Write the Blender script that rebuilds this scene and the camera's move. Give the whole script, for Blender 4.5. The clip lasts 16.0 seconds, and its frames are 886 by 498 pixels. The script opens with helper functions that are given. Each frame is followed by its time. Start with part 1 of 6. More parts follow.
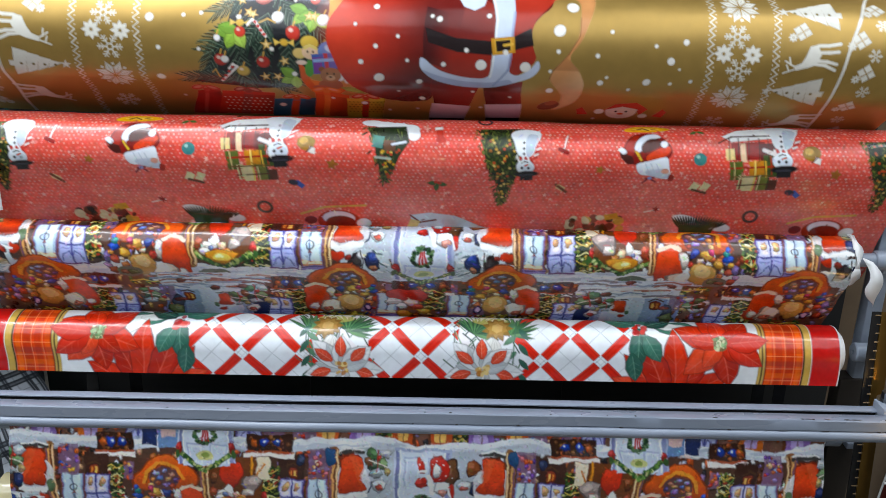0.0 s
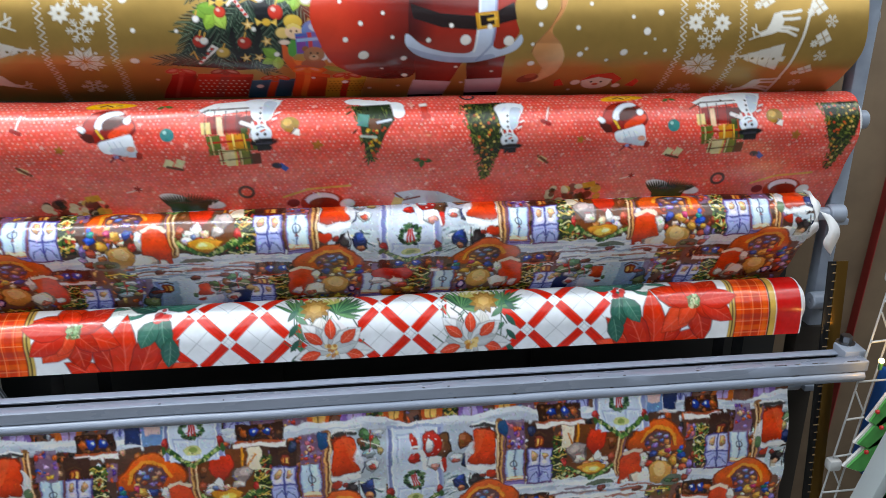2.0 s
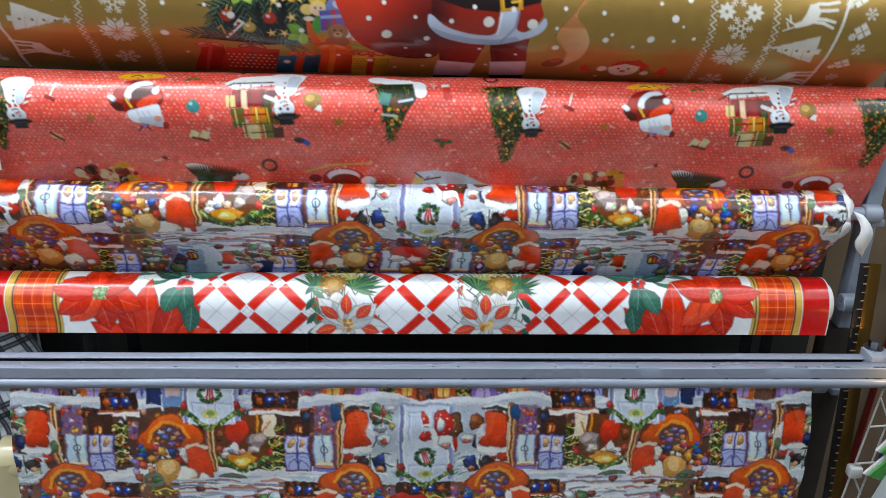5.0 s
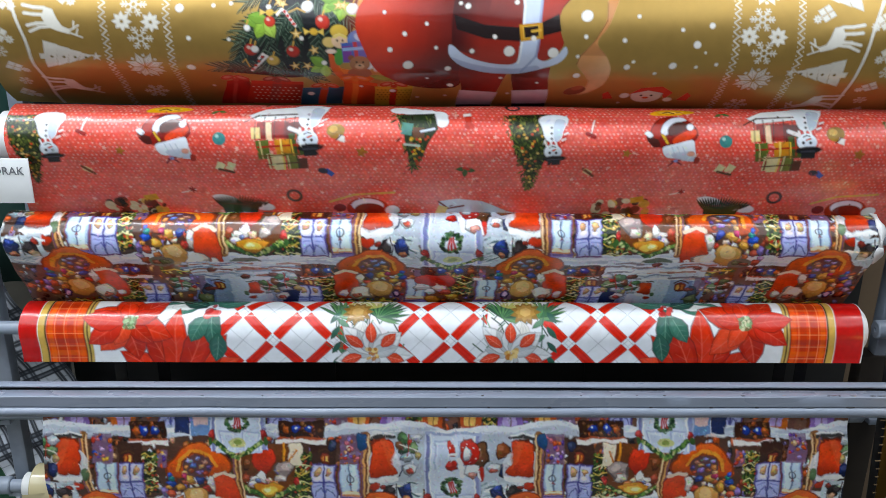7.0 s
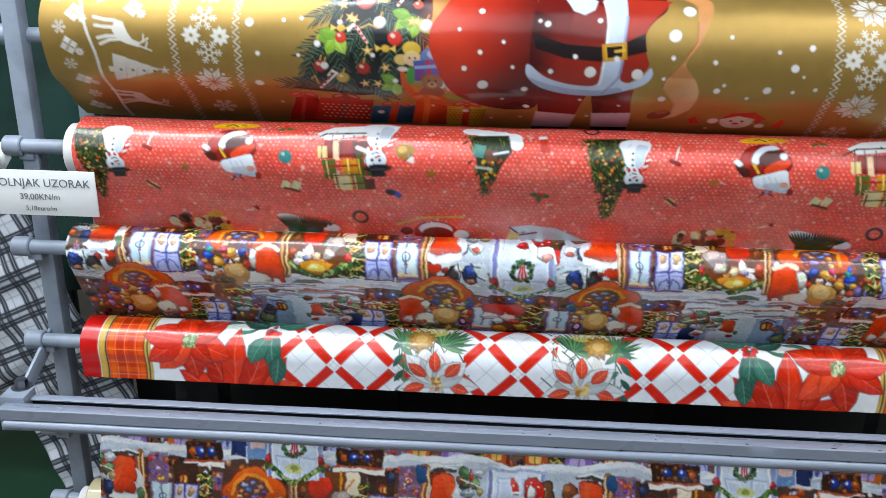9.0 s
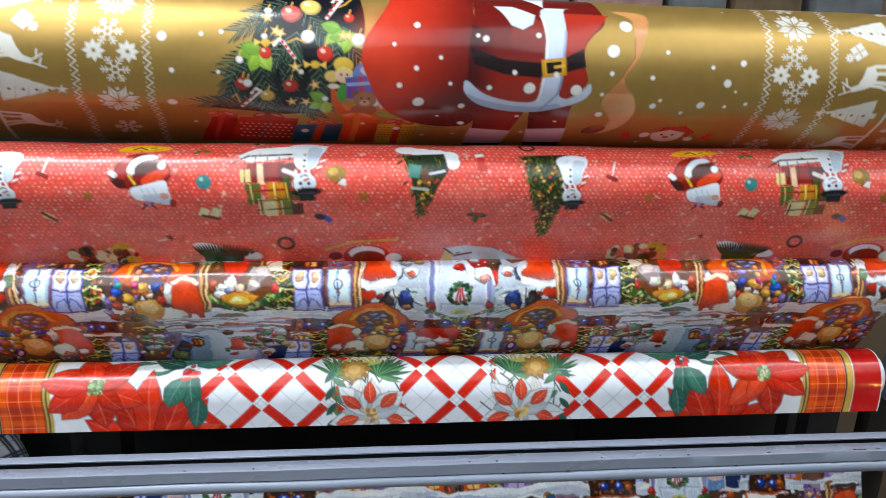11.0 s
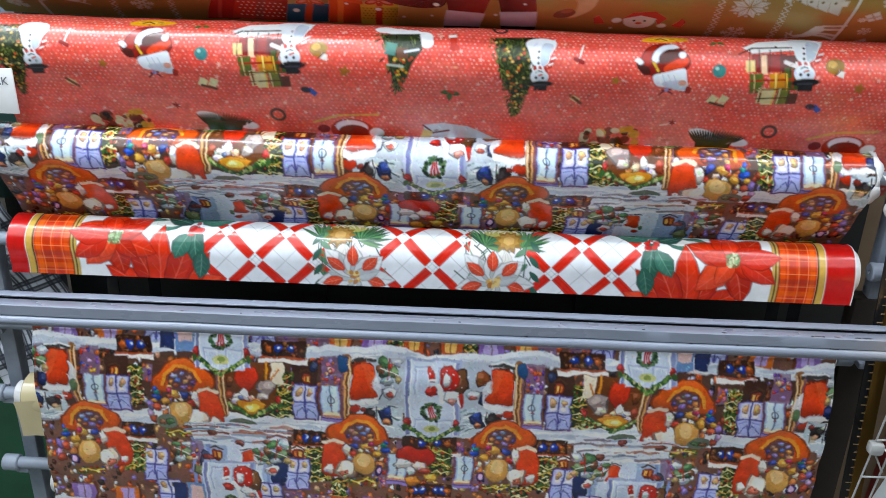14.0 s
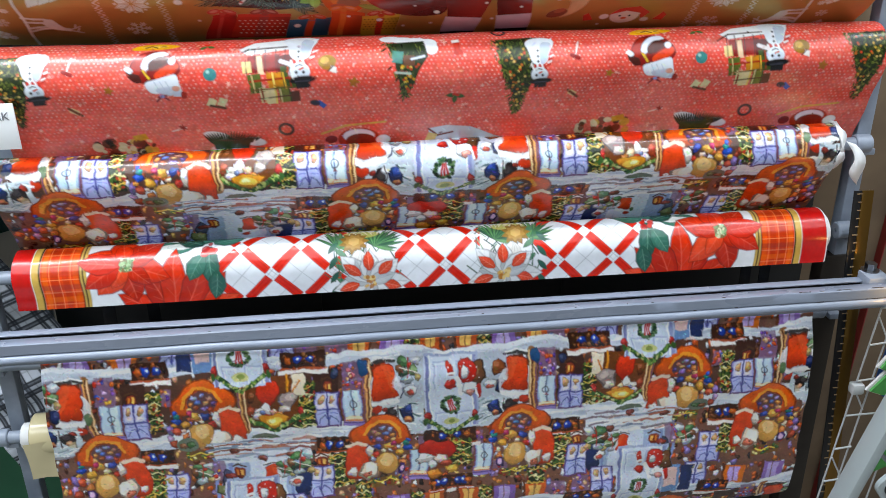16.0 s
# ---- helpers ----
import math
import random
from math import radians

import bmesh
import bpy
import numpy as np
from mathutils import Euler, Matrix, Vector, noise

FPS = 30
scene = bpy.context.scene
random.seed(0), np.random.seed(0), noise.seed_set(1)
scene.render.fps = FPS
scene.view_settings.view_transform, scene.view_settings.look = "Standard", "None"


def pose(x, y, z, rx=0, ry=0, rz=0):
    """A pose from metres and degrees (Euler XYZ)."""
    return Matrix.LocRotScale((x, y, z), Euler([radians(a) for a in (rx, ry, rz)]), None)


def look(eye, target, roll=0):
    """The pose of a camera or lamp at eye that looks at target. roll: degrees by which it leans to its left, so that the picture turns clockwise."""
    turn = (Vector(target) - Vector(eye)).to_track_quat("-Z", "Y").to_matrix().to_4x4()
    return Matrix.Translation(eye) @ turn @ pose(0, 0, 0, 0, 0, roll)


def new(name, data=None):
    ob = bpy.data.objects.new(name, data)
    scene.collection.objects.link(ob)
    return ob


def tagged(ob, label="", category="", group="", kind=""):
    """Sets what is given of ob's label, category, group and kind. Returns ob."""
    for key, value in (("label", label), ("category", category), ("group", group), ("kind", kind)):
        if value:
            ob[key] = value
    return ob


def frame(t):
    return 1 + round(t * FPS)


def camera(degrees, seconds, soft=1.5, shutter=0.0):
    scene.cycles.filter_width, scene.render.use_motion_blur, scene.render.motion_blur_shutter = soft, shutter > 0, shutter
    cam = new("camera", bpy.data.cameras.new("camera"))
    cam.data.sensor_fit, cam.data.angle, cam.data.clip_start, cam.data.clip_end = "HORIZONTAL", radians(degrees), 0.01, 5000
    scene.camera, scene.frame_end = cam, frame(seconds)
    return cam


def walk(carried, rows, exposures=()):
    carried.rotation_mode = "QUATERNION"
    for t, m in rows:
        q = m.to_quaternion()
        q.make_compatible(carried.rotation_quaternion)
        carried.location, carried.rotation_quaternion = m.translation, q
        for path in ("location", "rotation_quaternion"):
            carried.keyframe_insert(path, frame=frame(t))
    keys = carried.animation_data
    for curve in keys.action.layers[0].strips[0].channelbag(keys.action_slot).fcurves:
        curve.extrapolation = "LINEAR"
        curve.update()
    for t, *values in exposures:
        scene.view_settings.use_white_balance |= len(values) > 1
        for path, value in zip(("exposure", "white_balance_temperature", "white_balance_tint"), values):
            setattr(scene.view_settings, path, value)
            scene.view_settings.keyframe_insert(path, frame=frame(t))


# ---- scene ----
cam = camera(52.8, 16.0, soft=.75)
PATH = [
    (0, (0.059, 0.028, 1.57), (0.08, 1.905, 0.88), 1.4),
    (0.5, (0.063, 0.027, 1.583), (0.021, 1.911, 0.913), 0.8),
    (1, (0.015, 0.021, 1.59), (0.025, 1.911, 0.936), 0.0),
    (1.5, (-0.059, 0.013, 1.583), (0.121, 1.896, 0.934), 0.8),
    (2, (-0.11, 0.031, 1.565), (0.176, 1.871, 0.836), 1.0),
    (2.5, (-0.147, 0.039, 1.553), (0.199, 1.848, 0.773), 1.7),
    (3, (-0.162, 0.044, 1.55), (0.192, 1.851, 0.771), 3.1),
    (3.5, (-0.147, 0.042, 1.553), (0.184, 1.853, 0.771), 4.3),
    (4, (-0.105, 0.033, 1.561), (0.153, 1.855, 0.776), 3.7),
    (4.2, (-0.084, 0.03, 1.565), (0.138, 1.857, 0.781), 3.3),
    (6.3, (-0.001, -0.004, 1.568), (0.075, 1.86, 0.845), 1.0),
    (6.5, (-0.004, 0.002, 1.573), (0.065, 1.868, 0.856), 0.9),
    (7, (0.003, 0.013, 1.57), (0.038, 1.881, 0.856), 0.6),
    (7.5, (0.016, 0.013, 1.57), (0.012, 1.883, 0.86), -0.6),
    (8, (0.045, 0.024, 1.575), (-0.055, 1.891, 0.867), -0.8),
    (8.5, (0.066, 0.04, 1.575), (-0.068, 1.906, 0.867), -0.3),
    (9, (0.003, 0.083, 1.571), (-0.119, 1.955, 0.877), 0.8),
    (9.5, (-0.07, 0.142, 1.573), (0.022, 2.014, 0.876), 1.2),
    (9.7, (-0.09, 0.16, 1.575), (0.071, 2.025, 0.87), 1.0),
    (11.8, (-0.137, 0.154, 1.589), (0.099, 2.019, 0.907), 2.3),
    (12, (-0.133, 0.141, 1.577), (0.084, 2.013, 0.908), 2.3),
    (12.5, (-0.072, 0.112, 1.564), (0.076, 1.978, 0.859), 2.5),
    (13, (0.018, 0.082, 1.559), (0.095, 1.909, 0.749), 2.0),
    (13.5, (0.075, 0.036, 1.547), (0.066, 1.85, 0.705), 2.1),
    (14, (0.093, 0.017, 1.544), (0.046, 1.832, 0.706), 1.6),
    (14.5, (0.065, 0.02, 1.547), (0.032, 1.834, 0.706), 0.7),
    (15, (-0.004, 0.016, 1.56), (0.088, 1.822, 0.706), -0.5),
    (15.5, (-0.066, -0.003, 1.556), (0.147, 1.795, 0.708), -0.5),
    (16, (-0.128, -0.028, 1.558), (0.091, 1.778, 0.727), -0.4),
]
walk(cam, [(t, look(eye, target, roll)) for t, eye, target, roll in PATH],
     [(0, -.12), (2, -.02), (3.2, .05), (4.2, .04), (6.5, -.10), (8, -.06), (9, .05), (9.7, .05), (11.8, -.06), (12.6, -.06), (13.5, .05), (14.5, .18), (15.4, .24), (16, .24)])

# ---- light ----
W = bpy.data.worlds.new("World")
scene.world = W
W.use_nodes = True
W.node_tree.nodes["Background"].inputs[0].default_value = (0.9, 0.95, 1.0, 1)
W.node_tree.nodes["Background"].inputs[1].default_value = 0.05
scene.view_settings.exposure = 0.0


def strip_or_fill_lamp(x, y, z, length, width, power, tint=(0.87, 0.94, 1.0)):
    lamp = bpy.data.lights.new("strip_or_fill_lamp", "AREA")
    lamp.shape, lamp.size, lamp.size_y = "RECTANGLE", length, width
    lamp.energy, lamp.color = power, tint
    ob = new("strip_or_fill_lamp", lamp)
    ob.matrix_basis = pose(x, y, z)
    return ob


# narrow strips over the rack first; the broad panels are added as soft fill
LAMPS = [(-1.05, 1.08, 2.78, 1.50, 0.12, 34), (1.45, 1.08, 2.78, 1.50, 0.12, 14),
         (-1.20, -0.05, 2.78, 2.20, 1.80, 52), (1.20, -0.05, 2.78, 2.20, 1.80, 30),
         (-1.20, -3.00, 2.78, 2.00, 1.20, 12), (1.20, -3.00, 2.78, 2.00, 1.20, 7)]
for row in LAMPS:
    strip_or_fill_lamp(*row)

# ---- materials ----


def lin(h):
    """Linear colour of a hex code."""
    out = []
    for i in (0, 2, 4):
        c = int(h[i:i + 2], 16) / 255
        out.append(c / 12.92 if c <= 0.04045 else ((c + 0.055) / 1.055) ** 2.4)
    return tuple(out)


def mat(name, col, rough=0.5, metal=0.0, vary=0.12, scale=30, bump=0.15, bscale=200, coat=0.0, col2=None, spec=0.5, stretch=None):
    m = bpy.data.materials.new(name)
    m.use_nodes = True
    nt = m.node_tree
    b = nt.nodes["Principled BSDF"]
    b.inputs["Roughness"].default_value, b.inputs["Metallic"].default_value = rough, metal
    b.inputs["Coat Weight"].default_value, b.inputs["Coat Roughness"].default_value = coat, 0.12
    b.inputs["Specular IOR Level"].default_value = spec
    co = nt.nodes.new("ShaderNodeTexCoord")
    mp = nt.nodes.new("ShaderNodeMapping")
    mp.inputs["Scale"].default_value = stretch or (1, 1, 1)
    nt.links.new(co.outputs["Object"], mp.inputs["Vector"])
    n1, n2 = nt.nodes.new("ShaderNodeTexNoise"), nt.nodes.new("ShaderNodeTexNoise")
    n1.inputs["Scale"].default_value, n1.inputs["Detail"].default_value = scale, 6
    n2.inputs["Scale"].default_value, n2.inputs["Detail"].default_value = bscale, 4
    mix = nt.nodes.new("ShaderNodeMix")
    mix.data_type = "RGBA"
    c = lin(col) if isinstance(col, str) else col
    d = (lin(col2) if isinstance(col2, str) else col2) or tuple(v * (1 - 3 * vary) for v in c)
    mix.inputs["A"].default_value, mix.inputs["B"].default_value = (*c, 1), (*d, 1)
    ramp = nt.nodes.new("ShaderNodeMapRange")
    ramp.inputs["From Min"].default_value, ramp.inputs["From Max"].default_value = 0.4, 0.75
    for n in (n1, n2):
        nt.links.new(mp.outputs[0], n.inputs["Vector"])
    nt.links.new(n1.outputs["Fac"], ramp.inputs["Value"])
    nt.links.new(ramp.outputs[0], mix.inputs["Factor"])
    nt.links.new(mix.outputs["Result"], b.inputs["Base Color"])
    rr = nt.nodes.new("ShaderNodeMapRange")
    rr.inputs["To Min"].default_value, rr.inputs["To Max"].default_value = max(0.03, rough - 0.08), min(1, rough + 0.12)
    nt.links.new(n1.outputs["Fac"], rr.inputs["Value"])
    nt.links.new(rr.outputs[0], b.inputs["Roughness"])
    bp = nt.nodes.new("ShaderNodeBump")
    bp.inputs["Strength"].default_value, bp.inputs["Distance"].default_value = bump, 0.001
    nt.links.new(n2.outputs["Fac"], bp.inputs["Height"])
    nt.links.new(bp.outputs[0], b.inputs["Normal"])
    return m


def print_mat(name, rough, foil=None, weave=0.12, wscale=700, wave=0.25, wavescale=14):
    """Printed PVC cloth: the printed colour comes from the mesh's colour layer; where its alpha is 1 the ground is metal foil."""
    m = bpy.data.materials.new(name)
    m.use_nodes = True
    nt = m.node_tree
    b = nt.nodes["Principled BSDF"]
    at = nt.nodes.new("ShaderNodeAttribute")
    at.attribute_name = "print"
    co = nt.nodes.new("ShaderNodeTexCoord")
    n1, n2, n3 = (nt.nodes.new("ShaderNodeTexNoise") for _ in range(3))
    for n, s, d in ((n1, wscale, 2), (n2, wavescale, 3), (n3, 60, 5)):
        n.inputs["Scale"].default_value, n.inputs["Detail"].default_value = s, d
        nt.links.new(co.outputs["Object"], n.inputs["Vector"])
    hsv = nt.nodes.new("ShaderNodeHueSaturation")
    vr = nt.nodes.new("ShaderNodeMapRange")
    vr.inputs["To Min"].default_value, vr.inputs["To Max"].default_value = 0.86, 1.1
    nt.links.new(n3.outputs["Fac"], vr.inputs["Value"])
    nt.links.new(vr.outputs[0], hsv.inputs["Value"])
    nt.links.new(at.outputs["Color"], hsv.inputs["Color"])
    nt.links.new(hsv.outputs[0], b.inputs["Base Color"])
    rr = nt.nodes.new("ShaderNodeMapRange")
    rr.inputs["To Min"].default_value, rr.inputs["To Max"].default_value = rough * 0.75, rough * 1.35
    nt.links.new(n3.outputs["Fac"], rr.inputs["Value"])
    nt.links.new(rr.outputs[0], b.inputs["Roughness"])
    if foil:
        sc = nt.nodes.new("ShaderNodeMath")
        sc.operation = "MULTIPLY"
        sc.inputs[1].default_value = foil
        nt.links.new(at.outputs["Alpha"], sc.inputs[0])
        nt.links.new(sc.outputs[0], b.inputs["Metallic"])
        # bare foil is duller than the varnished print on it
        dull, gloss = nt.nodes.new("ShaderNodeMapRange"), nt.nodes.new("ShaderNodeMath")
        dull.inputs["To Min"].default_value, dull.inputs["To Max"].default_value = 0.48, 1.0
        gloss.operation = "MULTIPLY"
        nt.links.new(at.outputs["Alpha"], dull.inputs["Value"])
        nt.links.new(rr.outputs[0], gloss.inputs[0])
        nt.links.new(dull.outputs[0], gloss.inputs[1])
        nt.links.new(gloss.outputs[0], b.inputs["Roughness"])
    b1, b2 = nt.nodes.new("ShaderNodeBump"), nt.nodes.new("ShaderNodeBump")
    b1.inputs["Strength"].default_value, b1.inputs["Distance"].default_value = weave, 0.0005
    b2.inputs["Strength"].default_value, b2.inputs["Distance"].default_value = wave, 0.004
    nt.links.new(n1.outputs["Fac"], b1.inputs["Height"])
    nt.links.new(n2.outputs["Fac"], b2.inputs["Height"])
    nt.links.new(b2.outputs[0], b1.inputs["Normal"])
    nt.links.new(b1.outputs[0], b.inputs["Normal"])
    return m


GREY = mat("grey_paint", "919bab", 0.36, vary=0.05, scale=18, bump=0.25, bscale=60, col2="737d8c")
GREY_WORN = mat("worn_grey_paint", "8891a3", 0.26, vary=0.06, scale=25, bump=0.3, bscale=45, col2="7f899a", stretch=(0.35, 1, 1))
STEEL = mat("bare_steel", "8e939b", 0.3, 1.0, bump=0.2, bscale=90)
RUST = mat("chipped_dark", "3b3734", 0.7, bump=0.3)
WHITE_PVC = mat("white_backing", "dfe0e2", 0.45, vary=0.04, scale=40)
CARD = mat("cardboard_core", "a08561", 0.8)
CREAM = mat("cream_wrap", "cfc39b", 0.22, vary=0.05, scale=12, bump=0.3, bscale=25, coat=0.5)
PAPER = mat("white_card", "eceff2", 0.5, vary=0.02, scale=15)
INK = mat("dark_ink", "6d6f77", 0.6, vary=0.05)
DARK = mat("dark_board_groove_shade", "141519", 0.5, vary=0.1, scale=8)
POST_SHADE = mat("lower_post_shade", "2c251f", 0.6, vary=0.08, scale=14)
BLACKP = mat("black_plastic", "101012", 0.35, vary=0.05)
BROWN = mat("brown_board", "7d6a55", 0.6, vary=0.06, scale=9, col2="6b5a48")
REDSTR = mat("red_tape", "8f2a28", 0.4, vary=0.06, scale=20)
BRASS = mat("brass_strip", "7d5f2c", 0.28, 0.85, vary=0.08, scale=15, stretch=(1, 1, 0.2))
WIRE = mat("white_wire", "b4b8ba", 0.35, vary=0.03)
GREENF = mat("green_floor", "1e4a34", 0.45, vary=0.08, scale=6)
TEAL = mat("green_curtain", "143a33", 0.8, vary=0.15, scale=10)
BLUE = mat("blue_plastic", "1f4f96", 0.4, vary=0.06, scale=10)
WALL = mat("wall_paint", "c4c1b9", 0.7, vary=0.03, scale=3)
FLOORT = mat("grey_floor", "94918b", 0.4, vary=0.05, scale=3)
GREEN = mat("green_felt", "4a9a4c", 0.6, vary=0.12, scale=30)
DGREEN = mat("dark_green", "1d5230", 0.6, vary=0.12, scale=30)
YELLOW = mat("yellow_plastic", "d9a92a", 0.4)
REDP = mat("red_plastic", "b02322", 0.35)
WHITEP = mat("white_enamel", "a3adb0", 0.35, vary=0.04, scale=10)
GREENPALE = mat("pale_green_cloth", "6f7a62", 0.5, vary=0.1, scale=26, col2="b9bea6")
bulb = bpy.data.materials.new("bulb_glow")
bulb.use_nodes = True
bulb.node_tree.nodes["Principled BSDF"].inputs["Emission Color"].default_value = (1, 0.62, 0.12, 1)
bulb.node_tree.nodes["Principled BSDF"].inputs["Emission Strength"].default_value = 6

# ---- mesh tools ----


def part(name, bm, material, parent=None, label="", smooth=True):
    me = bpy.data.meshes.new(name)
    bm.normal_update()
    bm.to_mesh(me)
    bm.free()
    if smooth:
        for p in me.polygons:
            p.use_smooth = True
        me.set_sharp_from_angle(angle=radians(40))
    me.materials.append(material)
    ob = new(name, me)
    if parent:
        ob.parent = parent
    if label:
        tagged(ob, label)
    return ob


def empty(name, label, category, loc=(0, 0, 0), group="", kind=""):
    ob = new(name)
    ob.location = loc
    return tagged(ob, label, category, group, kind)


def put(bm, parent, loc):
    """Moves a bmesh given in world places into the space of a parent at loc."""
    bmesh.ops.translate(bm, vec=[-c for c in loc], verts=bm.verts)
    return bm


def box(lo, hi, bevel=0.002, bm=None):
    bm = bm or bmesh.new()
    c, s = [(a + b) / 2 for a, b in zip(lo, hi)], [b - a for a, b in zip(lo, hi)]
    r = bmesh.ops.create_cube(bm, size=1, matrix=Matrix.Translation(c) @ Matrix.Diagonal((*s, 1)))
    if bevel:
        edges = list({e for v in r["verts"] for e in v.link_edges})
        bmesh.ops.bevel(bm, geom=edges, offset=bevel, segments=2, affect="EDGES", profile=0.5)
    return bm


def bar(a, b, w, h, bevel=0.002, bm=None):
    """A squared bar from a to b."""
    bm = bm or bmesh.new()
    a, b = Vector(a), Vector(b)
    q = (b - a).to_track_quat("Z", "Y").to_matrix().to_4x4()
    r = bmesh.ops.create_cube(bm, size=1, matrix=Matrix.Translation((a + b) / 2) @ q @ Matrix.Diagonal((w, h, (b - a).length, 1)))
    if bevel:
        edges = list({e for v in r["verts"] for e in v.link_edges})
        bmesh.ops.bevel(bm, geom=edges, offset=bevel, segments=2, affect="EDGES", profile=0.5)
    return bm


def rod(a, b, r, seg=24, bm=None, r2=None):
    bm = bm or bmesh.new()
    a, b = Vector(a), Vector(b)
    q = (b - a).to_track_quat("Z", "Y").to_matrix().to_4x4()
    bmesh.ops.create_cone(bm, cap_ends=True, segments=seg, radius1=r, radius2=r if r2 is None else r2, depth=(b - a).length, matrix=Matrix.Translation((a + b) / 2) @ q)
    return bm


def pipe(x0, x1, cy, cz, r_out, r_in, seg=48):
    """A hollow tube along x with ringed ends."""
    bm = bmesh.new()
    rings = []
    for x, r in ((x0, r_in), (x0, r_out - 0.002), (x0 + 0.002, r_out), (x1 - 0.002, r_out), (x1, r_out - 0.002), (x1, r_in)):
        rings.append([bm.verts.new((x, cy + r * math.cos(k * math.tau / seg), cz + r * math.sin(k * math.tau / seg))) for k in range(seg)])
    for a, b in zip(rings, rings[1:] + rings[:1]):
        for k in range(seg):
            bm.faces.new((a[k], a[(k + 1) % seg], b[(k + 1) % seg], b[k]))
    bmesh.ops.recalc_face_normals(bm, faces=bm.faces)
    return bm


def sweep_x(profile, x0, x1, closed=True, cuts=1, wob=0.0):
    """A profile of (y, z) drawn along x; capped when closed."""
    bm = bmesh.new()
    rings = []
    for i in range(cuts + 1):
        x = x0 + (x1 - x0) * i / cuts
        rings.append([bm.verts.new((x, y + wob * noise.noise((x * 9, y * 40, z * 40)), z + wob * noise.noise((x * 9 + 5, y * 40, z * 40)))) for y, z in profile])
    n = len(profile)
    for a, b in zip(rings, rings[1:]):
        for k in range(n if closed else n - 1):
            bm.faces.new((a[k], a[(k + 1) % n], b[(k + 1) % n], b[k]))
    if closed:
        bm.faces.new(rings[0])
        bm.faces.new(rings[-1][::-1])
    bmesh.ops.recalc_face_normals(bm, faces=bm.faces)
    return bm


# ---- printing ----


def curve(pts, n=2):
    """Rounds a closed outline by cutting its corners."""
    P = np.array(pts, float)
    for _ in range(n):
        Q = np.roll(P, -1, 0)
        P = np.stack((P * .78 + Q * .22, P * .22 + Q * .78), 1).reshape(-1, 2)
    return [tuple(q) for q in P]


